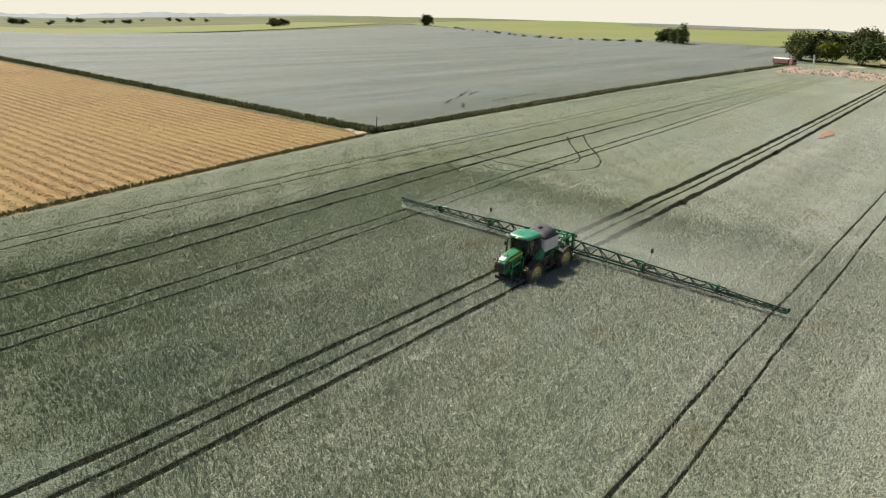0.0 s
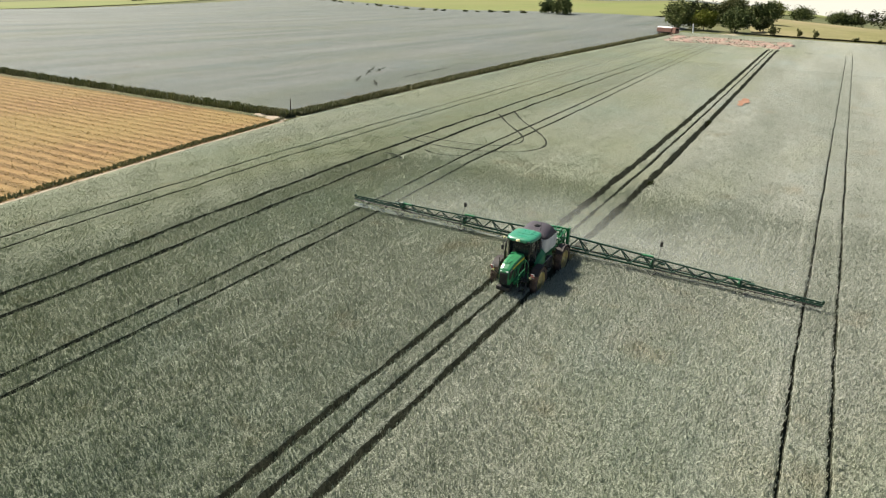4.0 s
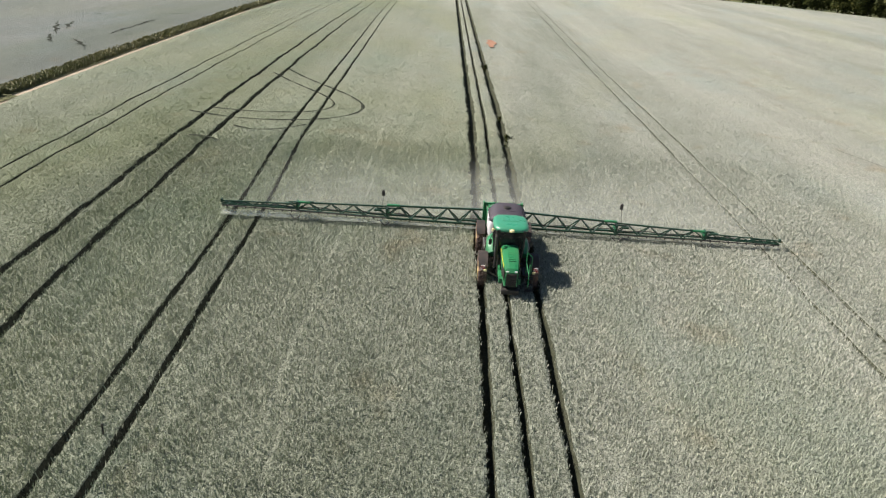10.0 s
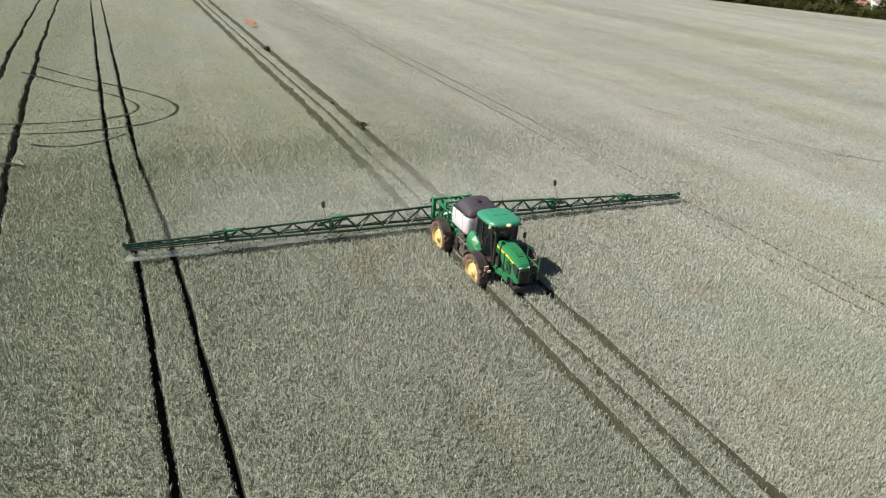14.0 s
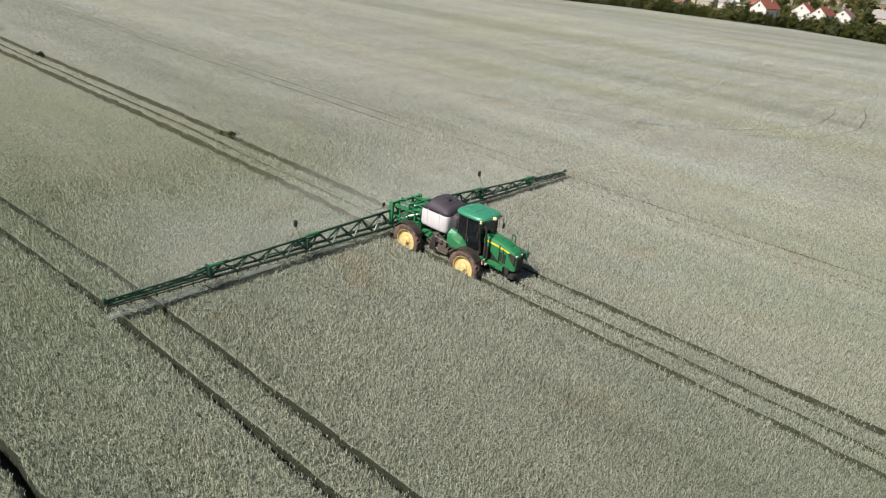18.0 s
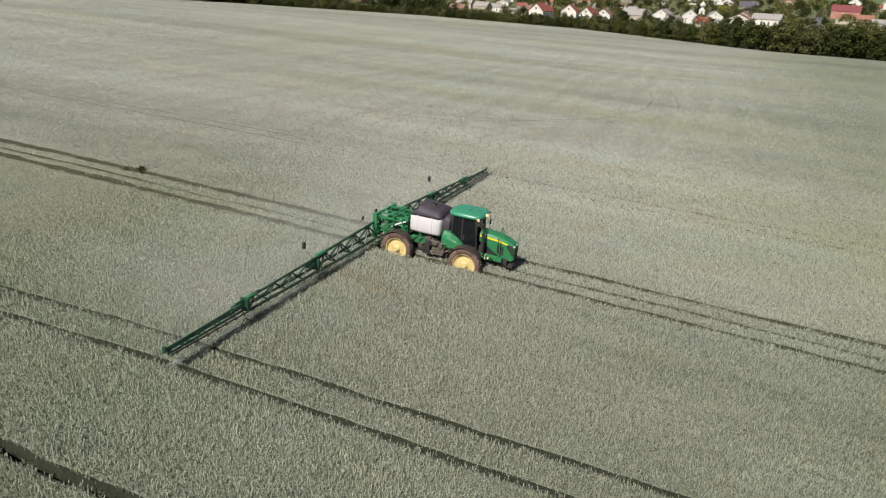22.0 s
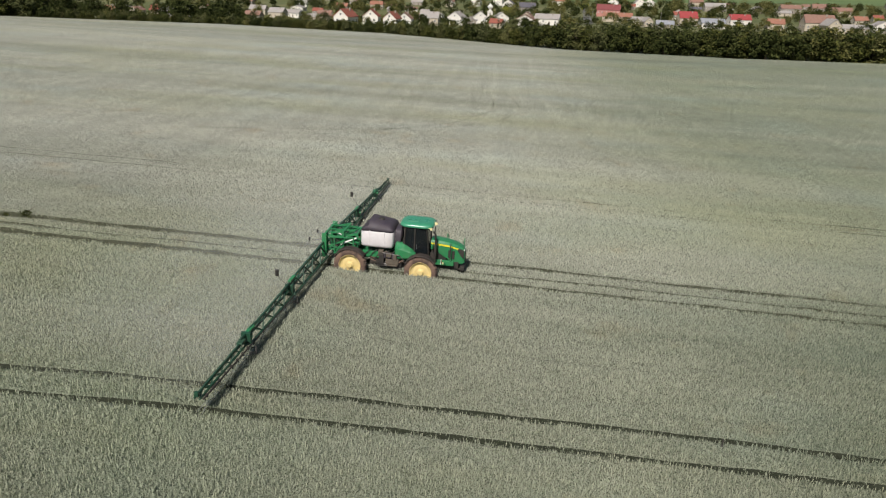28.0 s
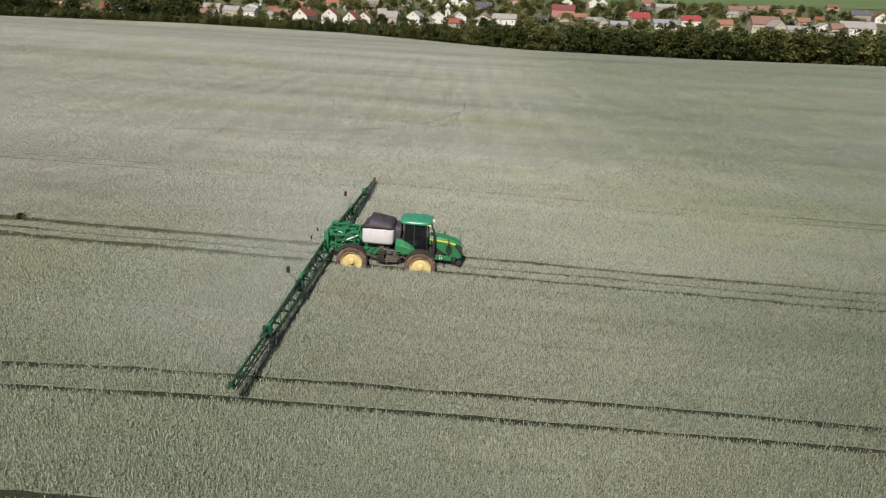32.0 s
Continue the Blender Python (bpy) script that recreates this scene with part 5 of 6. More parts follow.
SECTIONS = [(1.0, 6.3, 0.80, 0.62, 0.24), (6.3, 11.2, 0.58, 0.40, 0.18), (11.2, 15.35, 0.24, 0.16, 0.10)]
for s in (-1, 1):
    for k, (xa, xb, ha, hb, dep) in enumerate(SECTIONS):
        b = bmesh.new()
        z0 = 1.13
        w = (0.09, 0.075, 0.06)[k]
        lift_a, lift_b = ((0.0, 0.0), (0.0, 0.03), (0.1, 0.06))[k]
        for dy in (-dep, dep):
            bar(b, (s * xa, BOOM_Y + dy, bz(s * xa, z0 + lift_a)), (s * xb, BOOM_Y + dy, bz(s * xb, z0 + lift_b)), w)
        bar(b, (s * xa, BOOM_Y, bz(s * xa, z0 + lift_a + ha)), (s * xb, BOOM_Y, bz(s * xb, z0 + lift_b + hb)), w)
        wing = part("boom_section", b, "boomgreen", boom)
        bays = (4, 4, 5)[k]
        for j in range(bays):
            b = bmesh.new()
            f0, f1, fm = j / bays, (j + 1) / bays, (j + 0.5) / bays
            x0, x1, xm = (xa + (xb - xa) * f for f in (f0, f1, fm))
            zt = lambda f: z0 + lift_a + (lift_b - lift_a) * f + ha + (hb - ha) * f
            zb_ = lambda f: z0 + lift_a + (lift_b - lift_a) * f
            for dy in (-dep, dep):
                bar(b, (s * x0, BOOM_Y + dy, bz(s * x0, zb_(f0))), (s * xm, BOOM_Y, bz(s * xm, zt(fm))), w * 0.7)
                bar(b, (s * xm, BOOM_Y, bz(s * xm, zt(fm))), (s * x1, BOOM_Y + dy, bz(s * x1, zb_(f1))), w * 0.7)
            bar(b, (s * x0, BOOM_Y - dep, bz(s * x0, zb_(f0))), (s * x0, BOOM_Y + dep, bz(s * x0, zb_(f0))), w * 0.6)
            part("lattice_brace", b, "boomgreen", wing)
        b = bmesh.new()
        box(b, (s * xb, BOOM_Y, bz(s * xb, z0 + 0.24)), (0.12, 0.4 if k < 2 else 0.16, 0.56 if k < 2 else 0.2), 0.03)
        if k < 2:
            rod(b, (s * (xb - 0.9), BOOM_Y, bz(s * xb, z0 + 0.5)), (s * (xb + 0.5), BOOM_Y - 0.05, bz(s * xb, z0 + 0.42)), 0.05)
            box(b, (s * (xb + 0.5), BOOM_Y, bz(s * xb, z0 + 0.35)), (0.4, 0.24, 0.1), 0.03)
        part("fold_hinge", b, "boomgreen", wing, "dark green boom hinge")
        if k < 2:
            b = bmesh.new()
            box(b, (s * (xb - 0.35), BOOM_Y, bz(s * xb, z0 + (0.66, 0.46)[k])), (0.7, 0.16, 0.1), 0.03)
            rod(b, (s * (xb - 0.1), BOOM_Y - 0.22, bz(s * xb, z0 + 0.3)), (s * (xb - 0.1), BOOM_Y + 0.22, bz(s * xb, z0 + 0.3)), 0.05, seg=8)
            part("hinge_cap", b, "green", wing, "bright green hinge plate")
            b = bmesh.new()
            p = Vector((s * (xb - 0.2), BOOM_Y + 0.3, bz(s * xb, 0.95)))
            run = [p]
            for q in range(5):
                run.append(run[-1] + Vector((s * 0.14, 0.1 * math.sin(q * 1.4 + 0.6), -0.14 * math.cos(q * 1.25))))
            tube(b, run, 0.028)
            part("hose", b, "black", wing)
    b = bmesh.new()
    rod(b, (s * 0.6, BOOM_Y + 0.26, bz(s * 0.6, 1.09)), (s * 15.3, BOOM_Y + 0.2, bz(s * 15.3, 1.16)), 0.032, seg=6)
    part("spray_line", b, "black", boom)
    # hose along the boom
    b = bmesh.new()
    tube(b, [(s * (1.0 + j * 0.55), BOOM_Y - 0.1, bz(s * (1.0 + j * 0.55), 1.26 + 0.05 * math.sin(j * 1.6))) for j in range(26)], 0.025)
    part("hose", b, "black", boom)
    # height sensor on a thin stalk
    b = bmesh.new()
    rod(b, (s * 6.55, BOOM_Y, bz(s * 6.5, 1.7)), (s * 6.55, -3.95, 2.25), 0.014, seg=6)
    st = part("sensor_stalk", b, "black", boom)
    b = bmesh.new()
    rod(b, (s * 6.55, -3.95, 2.25), (s * 6.55, -3.95, 2.52), 0.085, 0.095, 12)
    rod(b, (s * 6.55, -3.95, 2.51), (s * 6.55, -3.95, 2.57), 0.07, 0.03, 12)
    part("sensor", b, "black", st, "black pod on a thin stalk")
b = bmesh.new()
rod(b, (0, 0, 0), (0, 0, -0.09), 0.034, 0.022, 6)
box(b, (0, -0.03, 0.02), (0.06, 0.1, 0.07))
first = part("nozzle", b, "black", boom)
first.location = (-15.0, BOOM_Y + 0.2, bz(-15, 1.14))
for i in range(1, 61):
    x = -15.0 + 0.5 * i
    o = new("nozzle", first.data)
    o.parent = boom
    o.location = (x, BOOM_Y + 0.26 - 0.004 * abs(x), bz(x, 1.07 + 0.0045 * abs(x)))


# it stands on the falling ground, nose a little down
sprayer.matrix_basis = pose(0, -1, 0) @ pose(0, 0, 0, -1.66) @ pose(0, 1, 0)

# ---------------------------------------------------------------- spray under the boom
def mist_build(strength, top_fade):
    def build(nt, b):
        n1 = noise_at(nt, 0.55, 4.0, 0.6, (1.0, 1.0, 1.6))
        a = ramp(nt, n1, (0.3, (0.35 * strength,) * 3), (0.72, (strength,) * 3))
        g = nt.nodes.new("ShaderNodeTexCoord")
        sx = nt.nodes.new("ShaderNodeSeparateXYZ")
        nt.links.new(g.outputs["Generated"], sx.inputs[0])
        f = ramp(nt, sx.outputs[top_fade], (0.0, (0.0,) * 3), (0.35, (0.35,) * 3), (1.0, (1.0,) * 3)) if top_fade == "Y" else ramp(nt, sx.outputs["Z"], (0.0, (1.0,) * 3), (0.7, (0.7,) * 3), (1.0, (0.3,) * 3))
        m = nt.nodes.new("ShaderNodeMath")
        m.operation = "MULTIPLY"
        nt.links.new(a, m.inputs[0])
        nt.links.new(f, m.inputs[1])
        out = m.outputs[0]
        if top_fade == "Y":
            e = ramp(nt, sx.outputs["X"], (0.0, (0.0,) * 3), (0.12, (0.5,) * 3), (0.5, (1.0,) * 3), (0.88, (0.5,) * 3), (1.0, (0.0,) * 3))
            m2 = nt.nodes.new("ShaderNodeMath")
            m2.operation = "MULTIPLY"
            nt.links.new(out, m2.inputs[0])
            nt.links.new(e, m2.inputs[1])
            out = m2.outputs[0]
        di, tl = nt.nodes.new("ShaderNodeBsdfDiffuse"), nt.nodes.new("ShaderNodeBsdfTranslucent")
        cl, m1, m0 = nt.nodes.new("ShaderNodeBsdfTransparent"), nt.nodes.new("ShaderNodeMixShader"), nt.nodes.new("ShaderNodeMixShader")
        for n in (di, tl):
            n.inputs["Color"].default_value = (0.88, 0.91, 0.83, 1)
        nt.links.new(di.outputs[0], m1.inputs[1])
        nt.links.new(tl.outputs[0], m1.inputs[2])
        nt.links.new(out, m0.inputs[0])
        nt.links.new(cl.outputs[0], m0.inputs[1])
        nt.links.new(m1.outputs[0], m0.inputs[2])
        nt.links.new(m0.outputs[0], nt.nodes["Material Output"].inputs["Surface"])
    return build


MAT["fan"] = material("spray fan droplets", mist_build(0.46, "Z"), 1.0, 0.0)
MAT["drift"] = material("spray drift", mist_build(0.115, "Y"), 1.0, 0.0)
v, fcs = [], []
for i in range(61):
    x = -15.0 + 0.5 * i
    zt, zb = bz(x, 1.07), float(top_at(x)) + land1(x, BOOM_Y) + 0.03
    for k in range(2):
        n0 = len(v)
        yo, tw = BOOM_Y + 0.25 + 0.04 * k, 0.05 - 0.1 * k
        v += [(x - 0.22, yo - tw, zt), (x + 0.22, yo + tw, zt), (x + 0.46, yo - 0.12 - 0.2 * k + tw, zb), (x - 0.46, yo - 0.12 - 0.2 * k - tw, zb)]
        fcs.append((n0, n0 + 1, n0 + 2, n0 + 3))
fan = tagged(sheet("spray_fans", v, fcs, "fan"), "white fans of fine spray under the boom", "spray", kind="stuff")
for layer in range(4):
    v, fcs = [], []
    z0 = 1.0 + 0.26 * layer
    n0 = len(v)
    for i in range(33):
        for j in range(13):
            x, y = -15.5 + 31 * i / 32, -14.5 + 10.8 * j / 12
            v.append((x, y, land1(x, y) + z0 + 0.3 * math.sin(x * 0.5 + layer * 2 + y * 0.4) + 0.2 * math.sin(y * 0.9 + layer)))
    fcs += [(n0 + i * 13 + j, n0 + (i + 1) * 13 + j, n0 + (i + 1) * 13 + j + 1, n0 + i * 13 + j + 1) for i in range(32) for j in range(12)]
    tagged(sheet("spray_drift", v, fcs, "drift"), "thin white spray drifting behind the boom", "spray", kind="stuff")

# ---------------------------------------------------------------- trees
def tree_maker(name, tall, wide, leaf, seed, clumps=30, leaves=46, size=0.55, low=0.12, label=""):
    """A tapered trunk with limbs, and a crown of many small leaf sprays in uneven clumps."""
    r = random.Random(seed)
    top = new(name)
    b = bmesh.new()
    rad = 0.018 * tall + 0.06
    joints = [Vector((0, 0, -0.3))]
    for k in range(1, 5):
        joints.append(Vector((r.uniform(-0.04, 0.04) * tall, r.uniform(-0.04, 0.04) * tall, tall * 0.17 * k)))
    for k, (p, q) in enumerate(zip(joints, joints[1:])):
        rod(b, p, q, rad * (1 - 0.2 * k), rad * (0.8 - 0.2 * k) + 0.01, 8)
    for k in range(7):
        p = joints[1 + k % 4]
        a = r.uniform(0, 6.28)
        q = p + Vector((math.cos(a) * wide * r.uniform(0.2, 0.4), math.sin(a) * wide * r.uniform(0.2, 0.4), tall * r.uniform(0.1, 0.28)))
        rod(b, p, q, rad * 0.4, rad * 0.12, 6)
    part("trunk", b, "bark", top)
    verts, faces = [], []
    for k in range(clumps):
        u, a = r.uniform(-1, 1), r.uniform(0, 6.28)
        rr = r.uniform(0.3, 0.95) * (1 + 0.22 * math.sin(3 * a + seed))
        s = (1 - u * u) ** 0.3
        swell = 1.0 - 0.25 * max(0, u)
        c = Vector((math.cos(a) * s * rr * wide / 2 * swell, math.sin(a) * s * rr * wide / 2 * swell, tall * (low + (1 - low) * 0.5) + u * rr * tall * (1 - low) * 0.47))
        cr = r.uniform(0.13, 0.23) * wide
        for j in range(leaves):
            d = Vector((r.gauss(0, 1), r.gauss(0, 1), r.gauss(0, 0.8)))
            p = c + d.normalized() * cr * r.uniform(0.35, 1.05)
            e1 = Vector((r.gauss(0, 1), r.gauss(0, 1), r.gauss(0, 0.7))).normalized()
            e2 = e1.cross(Vector((r.gauss(0, 1), r.gauss(0, 1), r.gauss(0, 1)))).normalized()
            h = size * r.uniform(0.5, 1.25)
            n0 = len(verts)
            verts += [p - e1 * h * 0.6, p + e2 * h * 0.35 + e1 * h * 0.05, p + e1 * h * 0.65, p - e2 * h * 0.38]
            faces.append((n0, n0 + 1, n0 + 2, n0 + 3))
    me = bpy.data.meshes.new("crown")
    me.from_pydata([tuple(v) for v in verts], [], faces)
    me.materials.append(MAT[leaf])
    crown = new("crown", me)
    crown.parent = top
    return tagged(top, label, "tree" if tall > 4 else "bush")


def place(proto, x, y, scale=1.0, turn=0.0, first=False, group="", wide=1.0, sink=0.3):
    k = (1, 1, 1) if first else proto.scale
    m = Matrix.LocRotScale((x, y, land1(x, y) - sink), Euler((0, 0, turn)), (scale * wide / k[0], scale * wide / k[1], scale / k[2]))
    if first:
        proto.matrix_basis = m
        o = proto
    else:
        o = copy_thing(proto, m)
    if group:
        o["group"] = group
    return o


def joined_wood(name, protos, spots, label, seed, share=0.5, leaf="leaf"):
    """A far wood: the crowns of many trees in one mesh."""
    r = np.random.default_rng(seed)
    cos, size = [], 0
    for x, y, k, s, wd in spots:
        me = next(c for c in protos[k].children if c.name.startswith("crown")).data
        co = np.empty(len(me.vertices) * 3, np.float32)
        me.vertices.foreach_get("co", co)
        co = co.reshape(-1, 4, 3)
        co = co[r.uniform(0, 1, len(co)) < share].reshape(-1, 3)
        a = r.uniform(0, 6.28)
        q = np.stack([(co[:, 0] * math.cos(a) - co[:, 1] * math.sin(a)) * s * wd + x, (co[:, 0] * math.sin(a) + co[:, 1] * math.cos(a)) * s * wd + y, co[:, 2] * s + land1(x, y) - 0.3], 1)
        cos.append(q)
    co = np.concatenate(cos).astype(np.float32)
    me = bpy.data.meshes.new(name)
    nv = len(co)
    me.vertices.add(nv)
    me.vertices.foreach_set("co", co.ravel())
    me.loops.add(nv)
    me.loops.foreach_set("vertex_index", np.arange(nv, dtype=np.int32))
    me.polygons.add(nv // 4)
    me.polygons.foreach_set("loop_start", np.arange(0, nv, 4, dtype=np.int32))
    me.materials.append(MAT[leaf])
    me.update(calc_edges=True)
    return tagged(new(name, me), label, "trees", kind="stuff")


def planted(protos, spots, group, seed):
    """First use of each kind is the built tree itself, the rest are copies."""
    r = random.Random(seed)
    used = set()
    for x, y, k, s, wd in spots:
        place(protos[k], x, y, s, r.uniform(0, 6.28), k not in used, group, wd)
        used.add(k)


# lone trees and the group by the red earth
SOLO = [
    (49, -292, 10.5, 11.5, "leaf_mid", "dark round tree at the field corner"),
    (38.5, -292, 8.5, 11.0, "leaf_light", "bright yellow-green tree beside the dirt path"),
    (25, -290, 10.5, 14.0, "leaf_mid", "broad dark tree behind the red earth"),
    (15, -297, 7.5, 7.0, "leaf_olive", "slender grey-green tree at the field end"),
    (33, -345, 12.5, 16.0, "leaf_olive", "large olive tree behind the field end"),
    (20, -350, 12.0, 13.0, "leaf_mid", "tall dark tree behind the field end"),
    (25, -470, 11.0, 15.0, "leaf_mid", "dark tree on the ridge behind the hay slope"),
    (8, -478, 9.0, 15.0, "leaf_mid", "round dark tree on the ridge"),
    (-12, -480, 8.5, 14.0, "leaf_mid", "low dark tree on the ridge"),
    (-20, -486, 8.0, 13.0, "leaf_olive", "olive-green tree on the ridge"),
    (134, -352, 8.5, 9.5, "leaf_mid", "dark round tree between two fields"),
    (121, -340, 10.0, 12.0, "leaf_mid", "dark round tree on the field border"),
    (560, -640, 15.0, 16.0, "leaf", "lone dark tree on the far field border"),
]
for i, (x, y, h, w, lf, lab) in enumerate(SOLO):
    place(tree_maker("tree", h, w, lf, 40 + i, 60, 80, 0.045 * h + 0.3, 0.03, lab), x, y, first=True)

# low bushes at the field end
bush_a = tree_maker("bush", 2.8, 4.2, "leaf", 71, 16, 40, 0.4, 0.02, "dark green hedge bush at the field edge")
bush_b = tree_maker("bush", 3.4, 4.4, "leaf_olive", 72, 16, 40, 0.42, 0.02, "olive hedge bush at the field edge")
spots = [(10, -284, 1, 1.5, 0.7), (0, -284, 1, 1.1, 0.6), (-6, -283, 1, 1.1, 0.6), (-20, -281, 0, 0.6, 1.0), (-28, -280, 0, 0.5, 1.0)]
rr = random.Random(3)
for k in range(30):
    f = k / 29
    spots.append((150 + 400 * f + rr.uniform(-3, 3), -350 - 275 * f + rr.uniform(-4, 4), rr.randrange(2), rr.uniform(0.35, 0.8), 1.5))
for k in range(7):
    spots.append((620 + k * 17 + rr.uniform(-6, 6), -450 - k * 14 + rr.uniform(-9, 9), rr.randrange(2), rr.uniform(1.6, 3.2), 1.3))
for x, y in ((719, -223), (768, -289), (845, -388), (900, -420), (1016, -589), (1216, -689), (1150, -560), (980, -380), (930, -330), (1060, -430)):
    for q in range(rr.randrange(1, 4)):
        spots.append((x + rr.uniform(-20, 20), y + rr.uniform(-20, 20), rr.randrange(2), rr.uniform(1.2, 2.2), 1.5))
planted([bush_a, bush_b], spots, "field border bushes", 5)

# woods and hedges round the sprayed field
PROTO = [tree_maker("tree", 8.5, 7.0, lf, 80 + i, 40, 64, 0.6, 0.0, lab) for i, (lf, lab) in enumerate((
    ("leaf", "dark leafy tree in the hedge at the field edge"), ("leaf", "dense dark hedge tree beside the wheat"), ("leaf_olive", "olive-green hedge tree beside the wheat"), ("leaf", "dark rounded hedge tree beside the wheat"), ("leaf_olive", "paler olive hedge tree beside the wheat")))]
spots = []
rr = random.Random(8)
back_row = []
y = -205.0
while y < 215:
    tall = float(np.interp(y, [-205, -120, -70, -20, 15, 60, 215], [0.5, 0.42, 0.45, 0.6, 0.85, 1.0, 1.05]))
    for row in range(4):
        s = tall * rr.uniform(0.85, 1.15)
        sp = (west_x(y) - 4.0 - row * 5 + rr.uniform(-1.2, 1.2), y + rr.uniform(-1.5, 1.5), rr.choice([0, 0, 1, 1, 2, 3, 3, 4]), s, rr.uniform(0.9, 1.25))
        (spots if row < 2 else back_row).append(sp)
    y += 3.7
planted(PROTO, spots, "hedge trees", 9)
spots = []
for k in range(46):
    f = k / 45
    x = -34 - 175 * f
    yb = float(np.interp(x, [-210, -172, -125, -61, -34], [-172, -214, -244, -262, -262]))
    for row in range(2):
        spots.append((x + rr.uniform(-2, 2), yb - 4 - row * 9 + rr.uniform(-2, 2), rr.choice([0, 1, 1, 3, 2]), rr.uniform(0.95, 1.6), rr.uniform(0.9, 1.2)))
for k in range(40):
    a = rr.uniform(0, 1)
    spots.append((-85 - 190 * a + rr.uniform(-20, 20), -300 - 60 * rr.random() + 95 * a, rr.choice([0, 1, 3, 2, 4]), rr.uniform(1.2, 1.9), rr.uniform(1.0, 1.3)))
for k in range(14):
    spots.append((-25 - 9 * k + rr.uniform(-4, 4), -492 + rr.uniform(-8, 8), rr.choice([0, 1, 2, 3]), rr.uniform(1.2, 1.8), 1.2))
for k in range(26):
    spots.append((-215 - 60 * rr.random(), -235 + 120 * rr.random(), rr.choice([0, 1, 2, 3, 4]), rr.uniform(0.8, 1.4), 1.15))
for k in range(18):
    spots.append((rr.uniform(30, 62), rr.uniform(-372, -322), rr.choice([0, 1, 2, 3, 4]), rr.uniform(0.9, 1.3), 1.15))
near_wood = [sp for i, sp in enumerate(spots[:92]) if i % 2 == 0]
r2 = random.Random(10)
for x, yy, k, s, wd in near_wood:
    place(PROTO[k], x, yy, s, r2.uniform(0, 6.28), False, "woodland trees", wd)
joined_wood("far_wood", PROTO, [sp for i, sp in enumerate(spots[:92]) if i % 2] + spots[92:] + back_row, "dark mixed wood round the field", 50, 0.32)

# trees among the houses
GARDEN = [tree_maker("tree", 7.5, 7.5, lf, 95 + i, 32, 56, 0.7, 0.02, lab) for i, (lf, lab) in enumerate((
    ("leaf", "dark garden tree among the houses"), ("leaf_olive", "olive garden tree among the houses"), ("leaf", "rounded green tree in the village"), ("leaf_light", "bright green garden tree")))]
spots = []
for k in range(620):
    yy = rr.uniform(-330, 330)
    xx = -300 - 90 * rr.random() - (rr.random() ** 1.5) * 520
    if -560 < xx < -300 and 28 < yy < 58 and rr.random() < 0.7:
        continue
    s = rr.uniform(0.45, 1.1) * (0.9 if xx > -480 else 1.2)
    spots.append((xx, yy, rr.choice([0, 0, 1, 1, 2, 2, 2, 3]), s, rr.uniform(0.9, 1.3)))
for k in range(130):
    spots.append((-560 - 420 * rr.random(), rr.uniform(-260, 420), rr.choice([0, 2, 2, 1]), rr.uniform(1.0, 1.7), 1.2))
for k in range(170):
    spots.append((rr.uniform(-300, -225), rr.uniform(-230, 300), rr.choice([0, 0, 1, 2]), rr.uniform(0.3, 0.6), rr.uniform(1.0, 1.5)))
for k in range(60):
    spots.append((rr.uniform(-560, -330), rr.uniform(-150, 180), rr.choice([0, 1, 2, 2]), rr.uniform(0.5, 0.85), rr.uniform(1.0, 1.4)))
VILLAGE_TREES = spots

# ---------------------------------------------------------------- village beyond the hedge
for key, col in (("r_red", (0.24, 0.085, 0.06)), ("r_bright", (0.28, 0.055, 0.055)), ("r_maroon", (0.19, 0.06, 0.06)), ("r_orange", (0.27, 0.13, 0.09)), ("r_brown", (0.22, 0.13, 0.10)), ("r_grey", (0.29, 0.27, 0.25)), ("r_slate", (0.10, 0.095, 0.11)), ("r_blue", (0.24, 0.25, 0.27)), ("r_white", (0.62, 0.60, 0.56))):
    MAT[key] = mottled("roof tiles " + key[2:], tuple(c * 0.75 for c in col), tuple(min(1, c * 1.2) for c in col), 0.7, 6.0, rough=0.8, stretch=(1, 1, 3))
for key, col in (("w_white", (0.72, 0.69, 0.63)), ("w_cream", (0.48, 0.42, 0.33)), ("w_stone", (0.31, 0.275, 0.235)), ("w_pink", (0.46, 0.22, 0.19))):
    MAT[key] = mottled("render wall " + key[2:], tuple(c * 0.86 for c in col), col, 0.8, 8.0, bump=0.1)
WALL_WORD = {"white": "white rendered", "cream": "cream rendered", "stone": "grey stone", "pink": "pink rendered"}
ROOF_WORD = {"r_red": "red-brown tiled", "r_bright": "bright red", "r_maroon": "maroon", "r_orange": "orange tiled", "r_brown": "brown tiled", "r_grey": "grey", "r_slate": "dark slate", "r_blue": "blue-grey", "r_white": "pale sheet"}


